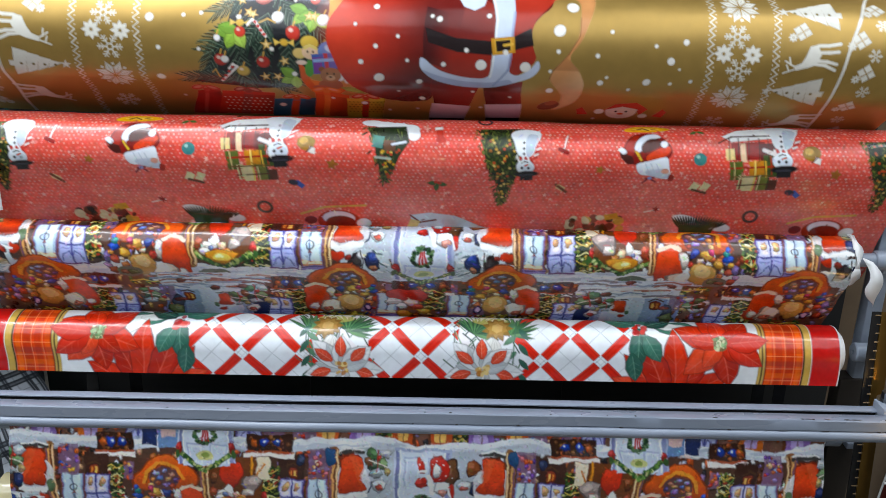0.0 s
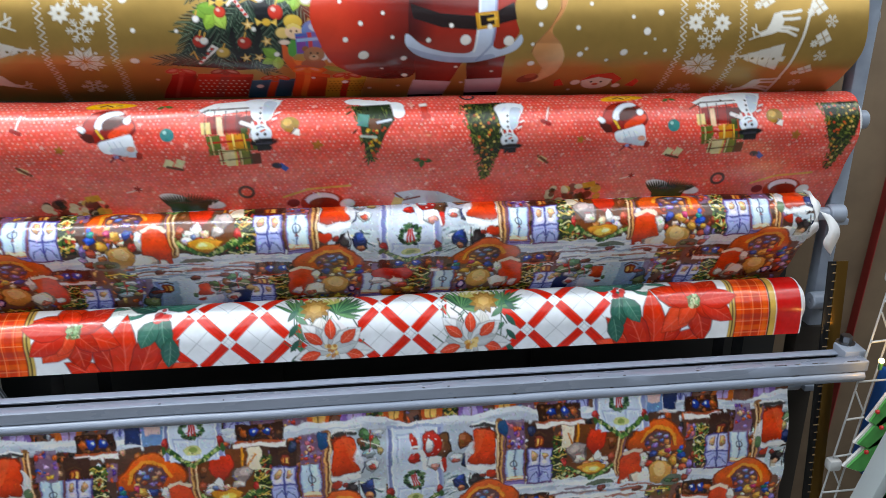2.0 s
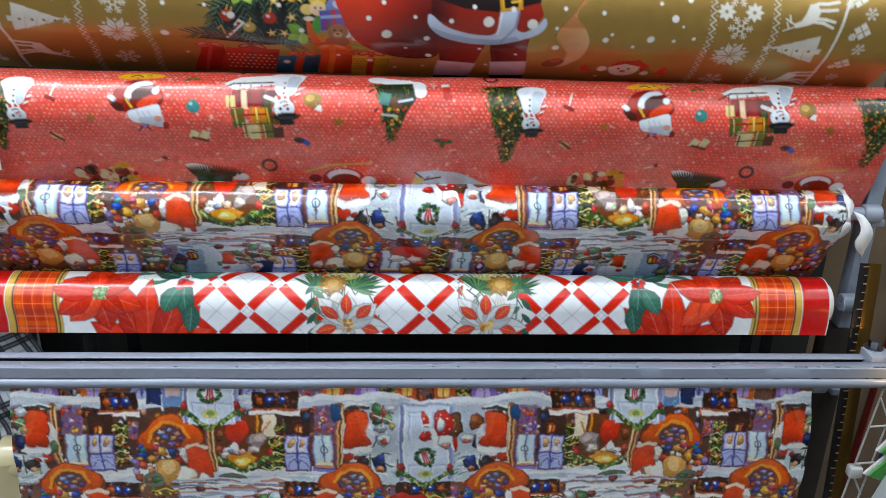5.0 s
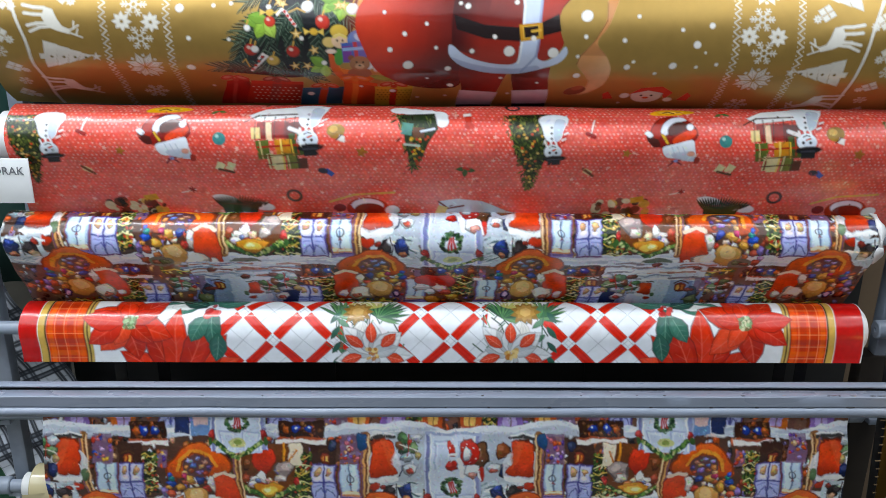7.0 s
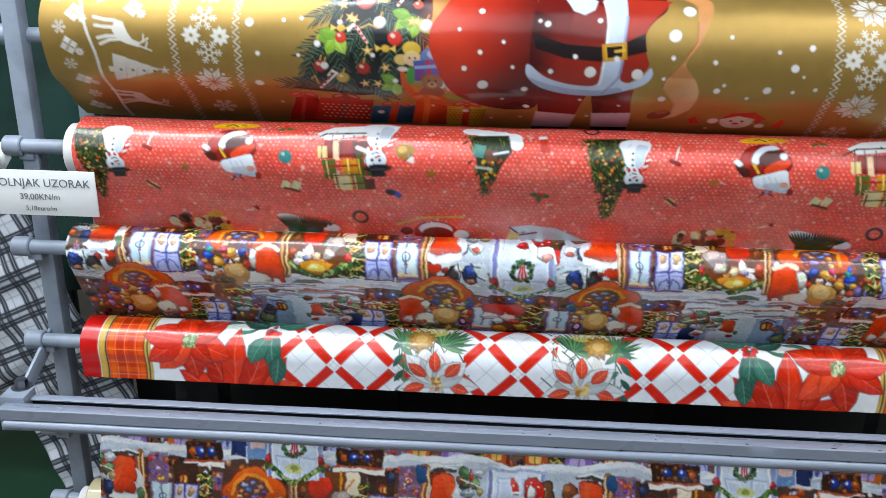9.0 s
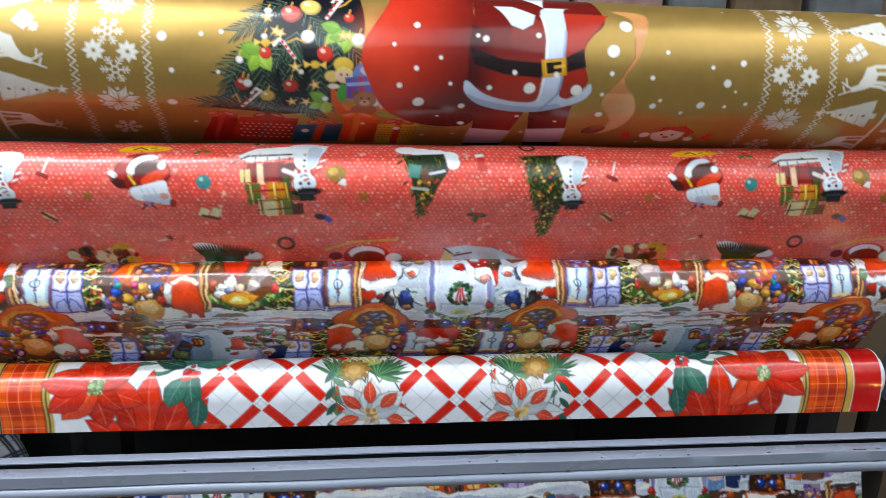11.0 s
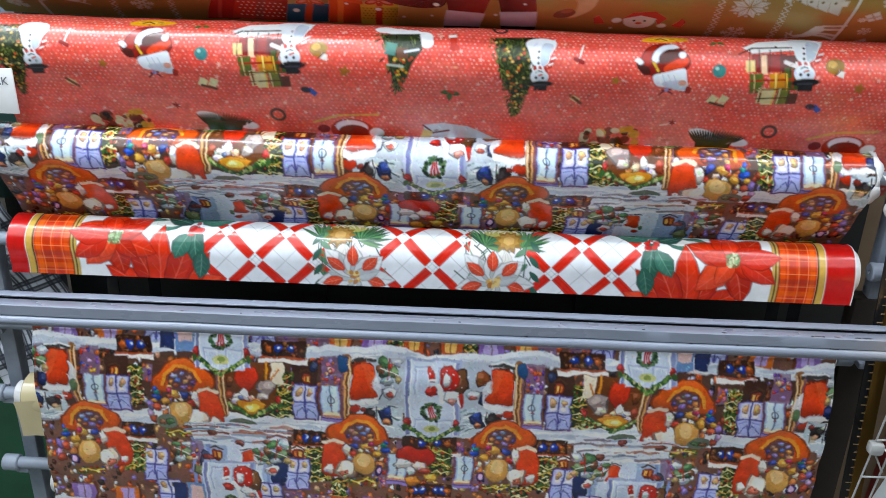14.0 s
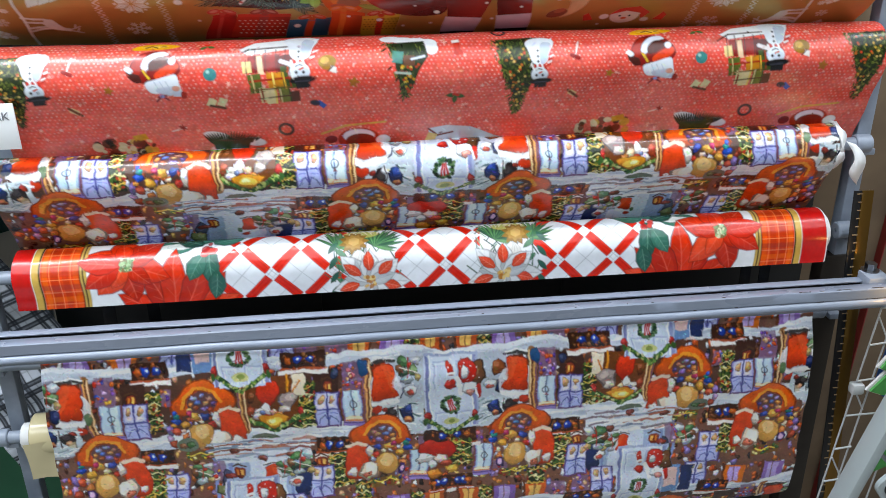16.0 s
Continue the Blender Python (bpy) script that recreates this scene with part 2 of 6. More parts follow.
class Print:
    """A cloth's printed face: a fine raster over u (metres along the cloth's width) and v (metres down the cloth)."""

    def __init__(self, u0, u1, v0, v1, step, ground, foil=0.0):
        self.step = step
        self.u = np.linspace(u0, u1, int((u1 - u0) / step) + 1)
        self.v = np.linspace(v0, v1, int((v1 - v0) / step) + 1)
        self.c = np.zeros((len(self.v), len(self.u), 4))
        self.c[..., :3], self.c[..., 3] = lin(ground), foil
        self.rng = np.random.default_rng(7)

    def window(self, ua, ub, va, vb):
        i0, i1 = np.searchsorted(self.u, (ua - self.step, ub + self.step))
        j0, j1 = np.searchsorted(self.v, (va - self.step, vb + self.step))
        if i0 >= i1 or j0 >= j1:
            return None
        U, V = np.meshgrid(self.u[i0:i1], self.v[j0:j1])
        return (slice(j0, j1), slice(i0, i1)), U, V

    def lay(self, sl, cover, col, foil=0.0):
        col = np.array((*(lin(col) if isinstance(col, str) else col), foil))
        self.c[sl] += (col - self.c[sl]) * cover[..., None]

    def ell(self, u, v, ru, rv, col, rot=0.0, a=1.0, soft=1.0):
        R = max(ru, rv) * 1.1
        w = self.window(u - R, u + R, v - R, v + R)
        if not w:
            return
        sl, U, V = w
        c, s = math.cos(rot), math.sin(rot)
        x, y = ((U - u) * c + (V - v) * s) / ru, (-(U - u) * s + (V - v) * c) / rv
        d = (np.sqrt(x * x + y * y) - 1) * min(ru, rv)
        self.lay(sl, np.clip(0.5 - d / (self.step * soft), 0, 1) * a, col)

    def ring(self, u, v, r, w, col, a=1.0):
        win = self.window(u - r - w, u + r + w, v - r - w, v + r + w)
        if win:
            sl, U, V = win
            d = abs(np.hypot(U - u, V - v) - r) - w / 2
            self.lay(sl, np.clip(0.5 - d / self.step, 0, 1) * a, col)

    def poly(self, pts, col, a=1.0, ramp=None):
        """A filled outline; a ramp of two points lets the ink grow from none at the first to full at the second."""
        P = np.array(pts, float)
        w = self.window(P[:, 0].min(), P[:, 0].max(), P[:, 1].min(), P[:, 1].max())
        if not w:
            return
        sl, U, V = w
        inside = np.zeros(U.shape, bool)
        dist = np.full(U.shape, 9.0)
        for (x0, y0), (x1, y1) in zip(P, np.roll(P, -1, 0)):
            dx, dy = x1 - x0, y1 - y0
            t = np.clip(((U - x0) * dx + (V - y0) * dy) / (dx * dx + dy * dy + 1e-12), 0, 1)
            dist = np.minimum(dist, np.hypot(U - x0 - t * dx, V - y0 - t * dy))
            if dy:
                inside ^= ((y0 > V) != (y1 > V)) & (U < dx * (V - y0) / dy + x0)
        cover = np.clip(0.5 - np.where(inside, -dist, dist) / self.step, 0, 1) * a
        if ramp:
            (x0, y0), (x1, y1) = ramp
            dx, dy = x1 - x0, y1 - y0
            t = np.clip(((U - x0) * dx + (V - y0) * dy) / (dx * dx + dy * dy + 1e-12), 0, 1)
            cover = cover * t * t * (3 - 2 * t)
        self.lay(sl, cover, col)

    def stroke(self, pts, width, col, a=1.0):
        for (x0, y0), (x1, y1) in zip(pts, pts[1:]):
            h = width / 2
            w = self.window(min(x0, x1) - h, max(x0, x1) + h, min(y0, y1) - h, max(y0, y1) + h)
            if not w:
                continue
            sl, U, V = w
            dx, dy = x1 - x0, y1 - y0
            t = np.clip(((U - x0) * dx + (V - y0) * dy) / (dx * dx + dy * dy + 1e-12), 0, 1)
            d = np.hypot(U - x0 - t * dx, V - y0 - t * dy) - h
            self.lay(sl, np.clip(0.5 - d / self.step, 0, 1) * a, col)

    def rect(self, u, v, w, h, col, rot=0.0, a=1.0):
        c, s = math.cos(rot), math.sin(rot)
        self.poly([(u + x * c - y * s, v + x * s + y * c) for x, y in ((-w / 2, -h / 2), (w / 2, -h / 2), (w / 2, h / 2), (-w / 2, h / 2))], col, a)

    def star(self, u, v, r, n, col, inner=0.45, rot=0.0, a=1.0):
        self.poly([(u + (r if k % 2 == 0 else r * inner) * math.sin(rot + k * math.pi / n), v - (r if k % 2 == 0 else r * inner) * math.cos(rot + k * math.pi / n)) for k in range(2 * n)], col, a)

    def petal(self, u, v, length, width, ang, col, a=1.0, vein=None):
        """A pointed petal or leaf from its base at (u, v)."""
        e, s = np.array((math.cos(ang), math.sin(ang))), np.array((-math.sin(ang), math.cos(ang)))
        b = np.array((u, v))
        prof = ((0, .12), (.25, .42), (.5, .5), (.75, .34), (1, 0), (.75, -.34), (.5, -.5), (.25, -.42), (0, -.12))
        if vein:
            deep = tuple(k * .42 for k in lin(col))
            self.poly([tuple(b + e * length * (x * 1.03 - .01) + s * width * y * 1.1) for x, y in prof], deep, a * .85)
        self.poly([tuple(b + e * length * x + s * width * y) for x, y in prof], col, a)
        if vein:
            pale = tuple(min(.9, k * 1.4 + .012) for k in lin(col))
            self.poly([tuple(b + e * length * (.12 + x * .8) + s * width * (y * .42 + .14)) for x, y in prof], pale, .4)
            self.stroke([tuple(b + e * length * 0.1), tuple(b + e * length * 0.9)], width * 0.05, vein, 0.45)
            for k in (.3, .5, .7):
                for sg in (-1, 1):
                    self.stroke([tuple(b + e * length * k), tuple(b + e * length * (k + .14) + s * width * .3 * sg)], width * 0.035, vein, 0.22)

    def blobs(self, n, ua, ub, va, vb, r, cols, a=0.9):
        g = self.rng
        for _ in range(n):
            q = r * g.uniform(0.5, 1.3)
            self.ell(g.uniform(ua, ub), g.uniform(va, vb), q * g.uniform(.6, 1.4), q, cols[g.integers(len(cols))], g.uniform(0, 3), a)

    def speckle(self, size, amount):
        """Uneven ink at one grain size, a little different in each colour."""
        n, m = int(len(self.v) * self.step / size) + 2, int(len(self.u) * self.step / size) + 2
        f = self.rng.uniform(-1, 1, (n, m, 1)) * .75 + self.rng.uniform(-1, 1, (n, m, 3)) * .45
        y, x = np.linspace(0, n - 1.001, len(self.v)), np.linspace(0, m - 1.001, len(self.u))
        i, k = y.astype(int), x.astype(int)
        a, c = (y - i)[:, None, None], (x - k)[None, :, None]
        g = (f[i][:, k] * (1 - a) + f[i + 1][:, k] * a) * (1 - c) + (f[i][:, k + 1] * (1 - a) + f[i + 1][:, k + 1] * a) * c
        calm = 1 - .85 * np.clip(self.c[..., :3].min(2, keepdims=True) / .6, 0, 1)
        self.c[..., :3] = np.clip(self.c[..., :3] * (1 + amount * g * calm), 0.004, 0.9)

    def ink(self, strength, gain, col):
        """Drawn contours along the borders of the painted shapes."""
        lum = np.sqrt(self.c[..., :3].mean(2))
        gy, gx = np.gradient(lum)
        self.lay((slice(None), slice(None)), np.clip(np.hypot(gx, gy) * gain - .15, 0, 1) * strength, col, 0.0)

    def dabs(self, n, size, jitter, va, vb):
        """Brush dabs: small strokes in the local colour, lighter or darker, slightly displaced, as in painted artwork."""
        g = self.rng
        for _ in range(n):
            u, v = g.uniform(self.u[0], self.u[-1]), g.uniform(va, vb)
            i, k = np.searchsorted(self.v, v), np.searchsorted(self.u, u)
            col = self.c[min(i, len(self.v) - 1), min(k, len(self.u) - 1), :3]
            col = tuple(np.clip(col * math.exp(g.normal() * jitter) * g.uniform(.8, 1.2, 3), .005, .85))
            self.ell(u + g.normal() * size * .4, v + g.normal() * size * .4, size * g.uniform(.5, 1.5), size * g.uniform(.25, .6), col, g.uniform(0, 3.14), .85)

    def warp(self, size, amount, seed):
        """Hand-drawn unevenness: the print is shifted about by smooth noise of one grain size."""
        g = np.random.default_rng(seed)
        n, m = int(len(self.v) * self.step / size) + 3, int(len(self.u) * self.step / size) + 3
        y, x = np.linspace(0, n - 1.001, len(self.v)), np.linspace(0, m - 1.001, len(self.u))
        i, k = y.astype(int), x.astype(int)
        a, c = (y - i)[:, None], (x - k)[None, :]
        a, c = a * a * (3 - 2 * a), c * c * (3 - 2 * c)
        out = []
        for _ in range(2):
            f = g.uniform(-1, 1, (n, m))
            out.append((f[i][:, k] * (1 - a) + f[i + 1][:, k] * a) * (1 - c) + (f[i][:, k + 1] * (1 - a) + f[i + 1][:, k + 1] * a) * c)
        r = np.clip(np.arange(len(self.v))[:, None] + out[0] * amount / self.step, 0, len(self.v) - 1.01)
        q = np.clip(np.arange(len(self.u))[None, :] + out[1] * amount / self.step, 0, len(self.u) - 1.01)
        i, k = r.astype(int), q.astype(int)
        a, c = (r - i)[..., None], (q - k)[..., None]
        self.c = (self.c[i, k] * (1 - a) + self.c[i + 1, k] * a) * (1 - c) + (self.c[i, k + 1] * (1 - a) + self.c[i + 1, k + 1] * a) * c

    def local(self, size, amount):
        """Modelling of the painted shapes: each is deepened or lifted against the mean around it."""
        lum = self.c[..., :3].mean(2) + .02
        n = max(1, int(size / self.step))
        b = lum.copy()
        for ax in (0, 1, 0, 1):
            pad = [(0, 0), (0, 0)]
            pad[ax] = (n + 1, n)
            q = np.cumsum(np.pad(b, pad, mode="edge"), axis=ax)
            b = (q[2 * n + 1:] - q[:-2 * n - 1] if ax == 0 else q[:, 2 * n + 1:] - q[:, :-2 * n - 1]) / (2 * n + 1)
        self.c[..., :3] = np.clip(self.c[..., :3] * ((lum / b) ** amount)[..., None], .003, .88)

    def contrast(self, power, sat):
        c = self.c[..., :3]
        m = c.mean(2, keepdims=True)
        c = np.clip(m + (c - m) * sat, 0.002, .95)
        self.c[..., :3] = c ** power

    def cloud(self, col, scale_u, scale_v, amount, seed, v_fade=None):
        """Soft uneven ink: a tint laid on by smooth noise."""
        g = np.random.default_rng(seed)
        U, V = np.meshgrid(self.u / scale_u, self.v / scale_v)
        f = np.zeros(U.shape)
        for k in range(9):
            p = g.uniform(0, 6.3, 2)
            f += np.sin(U * g.uniform(.5, 2.4) * 3 + p[0] + 2 * np.sin(V * 2 + k)) * np.sin(V * g.uniform(.5, 2.4) * 3 + p[1] + 1.5 * np.sin(U * 1.7 + k))
        f = np.clip(f / 4 + 0.4, 0, 1) * amount
        if v_fade:
            f *= np.clip((V * scale_v - v_fade[0]) / (v_fade[1] - v_fade[0]), 0, 1)
        self.lay((slice(None), slice(None)), f, col)


class Motif:
    """A drawing about one point of a print, in millimetres; m = -1 mirrors it, k scales it."""

    def __init__(self, p, u, v, m=1, k=1.0):
        self.p, self.u, self.v, self.m, self.k = p, u, v, m, k * .001

    def at(self, x, y):
        return self.u + self.m * self.k * x, self.v + self.k * y * 1.15

    def poly(self, pts, col, a=1.0, ramp=None):
        self.p.poly([self.at(*q) for q in pts], col, a, ramp and (self.at(*ramp[0]), self.at(*ramp[1])))

    def ell(self, x, y, rx, ry, col, rot=0.0, a=1.0):
        self.p.ell(*self.at(x, y), rx * self.k, ry * self.k * 1.15, col, rot * self.m, a)

    def rect(self, x, y, w, h, col, a=1.0):
        self.poly([(x - w / 2, y - h / 2), (x + w / 2, y - h / 2), (x + w / 2, y + h / 2), (x - w / 2, y + h / 2)], col, a)

    def line(self, pts, w, col, a=1.0):
        self.p.stroke([self.at(*q) for q in pts], w * self.k, col, a)

    def lump(self, x, y, rx, ry, col, rot=0.0):
        """A rounded painted form: deep rim, body, lit side."""
        c = lin(col)
        g = self.p.rng
        e, s = math.cos(rot), math.sin(rot)
        rim = []
        for k in range(9):
            a, r = k * math.tau / 9 + g.uniform(-.3, .3), g.uniform(.72, 1.18)
            bx, by = rx * r * math.cos(a), ry * r * math.sin(a)
            rim.append((bx * e - by * s, bx * s + by * e))
        self.poly([(x + a, y + b) for a, b in rim], tuple(q * .3 for q in c))
        self.poly([(x - .06 * rx + a * .84, y - .1 * ry + b * .82) for a, b in rim], c)
        self.poly([(x + a * .84, y + b * .82) for a, b in rim[:5]], tuple(q * .55 for q in c), .75)
        self.ell(x - .25 * rx, y - .3 * ry, rx * .42, ry * .34, tuple(min(.9, q * 1.5 + .05) for q in c), rot + g.uniform(-.6, .6), .75)
        if rx > 5.5:
            for k in range(3):
                ex, ey = g.uniform(-.6, .6) * rx, g.uniform(-.6, .6) * ry
                self.line([(x + ex, y + ey), (x + ex + g.uniform(-.5, .5) * rx, y + ey + g.uniform(-.3, .3) * ry)], g.uniform(1, 2), tuple(min(.9, q * g.choice((.35, 1.6)) + .01) for q in c), .7)

    def form(self, pts, col, light=.5):
        """A painted outline with a deep border, shaded downwards and lit from above."""
        c = lin(col)
        cx, cy = sum(q[0] for q in pts) / len(pts), sum(q[1] for q in pts) / len(pts)
        y0, y1 = min(q[1] for q in pts), max(q[1] for q in pts)
        pts = curve(pts, 1)
        self.poly(pts, tuple(q * .42 for q in c))
        inner = [(cx + (x - cx) * .93, cy + (y - cy) * .93) for x, y in pts]
        self.poly(inner, c)
        self.poly(inner, tuple(q * .5 for q in c), .7, ((cx, cy), (cx + 4, y1)))
        self.poly(inner, tuple(min(.9, q * 1.3 + .04) for q in c), light, ((cx, cy), (cx - 3, y0)))


def arc_profile(cy, cz, r, back, slant, z_end):
    """A cloth's section over a roll: from behind the top over the front, then a straight fall leaning back. Returns a function of v (0 at the roll's front)."""
    a = radians(slant)

    def at(v):
        if v <= r * a:
            th = -v / r
            return cy - r * math.cos(th), cz + r * math.sin(th)
        d = v - r * a
        return cy - r * math.cos(a) + d * math.sin(a), cz - r * math.sin(a) - d * math.cos(a)
    return at, -r * radians(back), r * a + (cz - r * math.sin(a) - z_end) / math.cos(a)


def cloth(name, pr, section, material, parent, loc, label, wob=0.0010, edge=0.0015):
    """The printed cloth as a fine grid that follows its section, with faint dents; its colour layer is the print."""
    nu, nv = len(pr.u), len(pr.v)
    yz = np.array([section(v) for v in pr.v])
    t = np.gradient(yz, axis=0)
    t /= np.linalg.norm(t, axis=1)[:, None]
    U, V = np.meshgrid(pr.u, pr.v)
    dent = wob * (np.sin(U * 11 + 3 * np.sin(V * 17)) * np.sin(V * 31 + U * 5) + 0.5 * np.sin(U * 37 + V * 60) * np.sin(V * 23 - U * 13 + 1))
    co = np.empty((nv, nu, 3))
    co[..., 0] = U + 0.0012 * np.sin(V * 70)
    co[..., 1] = yz[:, None, 0] + dent * t[:, None, 1]
    co[..., 2] = yz[:, None, 1] + dent * -t[:, None, 0]
    co -= np.array(loc)
    i = np.arange(nv * nu).reshape(nv, nu)
    quads = np.stack((i[:-1, :-1], i[1:, :-1], i[1:, 1:], i[:-1, 1:]), -1).reshape(-1, 4)
    me = bpy.data.meshes.new(name)
    me.vertices.add(nv * nu)
    me.vertices.foreach_set("co", co.ravel())
    me.loops.add(quads.size)
    me.loops.foreach_set("vertex_index", quads.ravel())
    me.polygons.add(len(quads))
    me.polygons.foreach_set("loop_start", np.arange(0, quads.size, 4))
    me.polygons.foreach_set("use_smooth", np.ones(len(quads), bool))
    layer = me.color_attributes.new("print", "FLOAT_COLOR", "POINT")
    layer.data.foreach_set("color", pr.c.astype(np.float32).ravel())
    me.update(calc_edges=True)
    me.materials.append(material)
    ob = new(name, me)
    ob.parent = parent
    return tagged(ob, label)

# ---- the prints ----
STEP = 0.0016


def snowflake(p, u, v, r, col="dedbd2"):
    for k in range(6):
        a = k * math.pi / 3
        e = (math.cos(a), math.sin(a))
        p.stroke([(u + e[0] * r * .22, v + e[1] * r * .22), (u + e[0] * r, v + e[1] * r)], r * .13, col)
        for q in (.5, .75):
            for s in (-1, 1):
                b = a + s * 1.0
                p.stroke([(u + e[0] * r * q, v + e[1] * r * q), (u + e[0] * r * q + math.cos(b) * r * .26, v + e[1] * r * q + math.sin(b) * r * .26)], r * .1, col)
    p.ring(u, v, r * .25, r * .12, col)


def daisy(p, u, v, r, col="dedbd2"):
    for k in range(8):
        p.petal(u + .15 * r * math.cos(k * math.pi / 4), v + .15 * r * math.sin(k * math.pi / 4), r * .85, r * .5, k * math.pi / 4, col)


def poinsettia_star(p, u, v, r, col="dedbd2"):
    for k in range(8):
        a = k * math.pi / 4 + .39
        e = (math.cos(a), math.sin(a))
        for s in (-.36, .36):
            p.poly([(u + e[0] * r * .12, v + e[1] * r * .12), (u + r * .62 * math.cos(a + s), v + r * .62 * math.sin(a + s)), (u + e[0] * r, v + e[1] * r)], col)
        p.rect(u + r * .82 * math.cos(a + .39), v + r * .82 * math.sin(a + .39), r * .15, r * .15, col, a)


def deer(p, u, v, s, d, col="dedbd2"):
    """A leaping deer lying on its side; d sets which way it heads."""
    def q(x, y):
        return u + d * x * s, v + y * s
    p.poly([q(-.05, -.5), q(.25, -.42), (q(.4, -.05)), q(.55, .2), q(.85, .32), q(.75, .5), q(.3, .38), q(.0, .25), q(-.18, -.1)], col)
    for a, b in (((-.05, -.45), (-.85, -.55)), ((-.1, -.2), (-.8, -.25)), ((-.05, .1), (-.75, .2)), ((.05, .22), (-.7, .42))):
        p.stroke([q(*a), q((a[0] + b[0]) / 2, a[1] + (b[1] - a[1]) * .2), q(*b)], s * .13, col)
    for a, b in (((.8, .35), (1.15, .15)), ((.95, .28), (1.0, .02)), ((.8, .45), (1.2, .6)), ((1.0, .52), (1.1, .3))):
        p.stroke([q(*a), q(*b)], s * .07, col)


def side_tree(p, u, v, s, d, col="dedbd2"):
    """A stylised fir lying on its side, cut by slanted bands, with a star at its tip."""
    def q(x, y):
        return u + d * x * s, v + y * s
    p.rect(*q(-1.0, .05), .28 * s, .25 * s, col)
    for x0, x1 in ((-.9, -.5), (-.44, -.08), (-.02, .32), (.38, .7)):
        h0, h1 = .62 * (1 - (x0 + .9) / 1.75), .62 * (1 - (x1 + .9) / 1.75)
        p.poly([q(x0, -h0), q(x1 + .1, -h1), q(x1 - .1, h1), q(x0 - .14, h0 + .05)], col)
        p.ell(*q((x0 + x1) / 2, .05), .05 * s, .05 * s, "8a7a45")
    p.star(*q(.92, 0), .2 * s, 5, col, rot=1.3)


def gift_icon(p, u, v, s, rot, col="dedbd2"):
    c, n = math.cos(rot), math.sin(rot)
    for x, y, w, h in ((-.28, -.3, .5, .5), (.3, -.3, .5, .5), (-.28, .3, .5, .55), (.3, .3, .5, .55)):
        p.rect(u + s * (x * c - y * n), v + s * (x * n + y * c), w * s, h * s, col, rot)
    daisy(p, u + s * (.9 * c), v + s * .9 * n, s * .38, col)


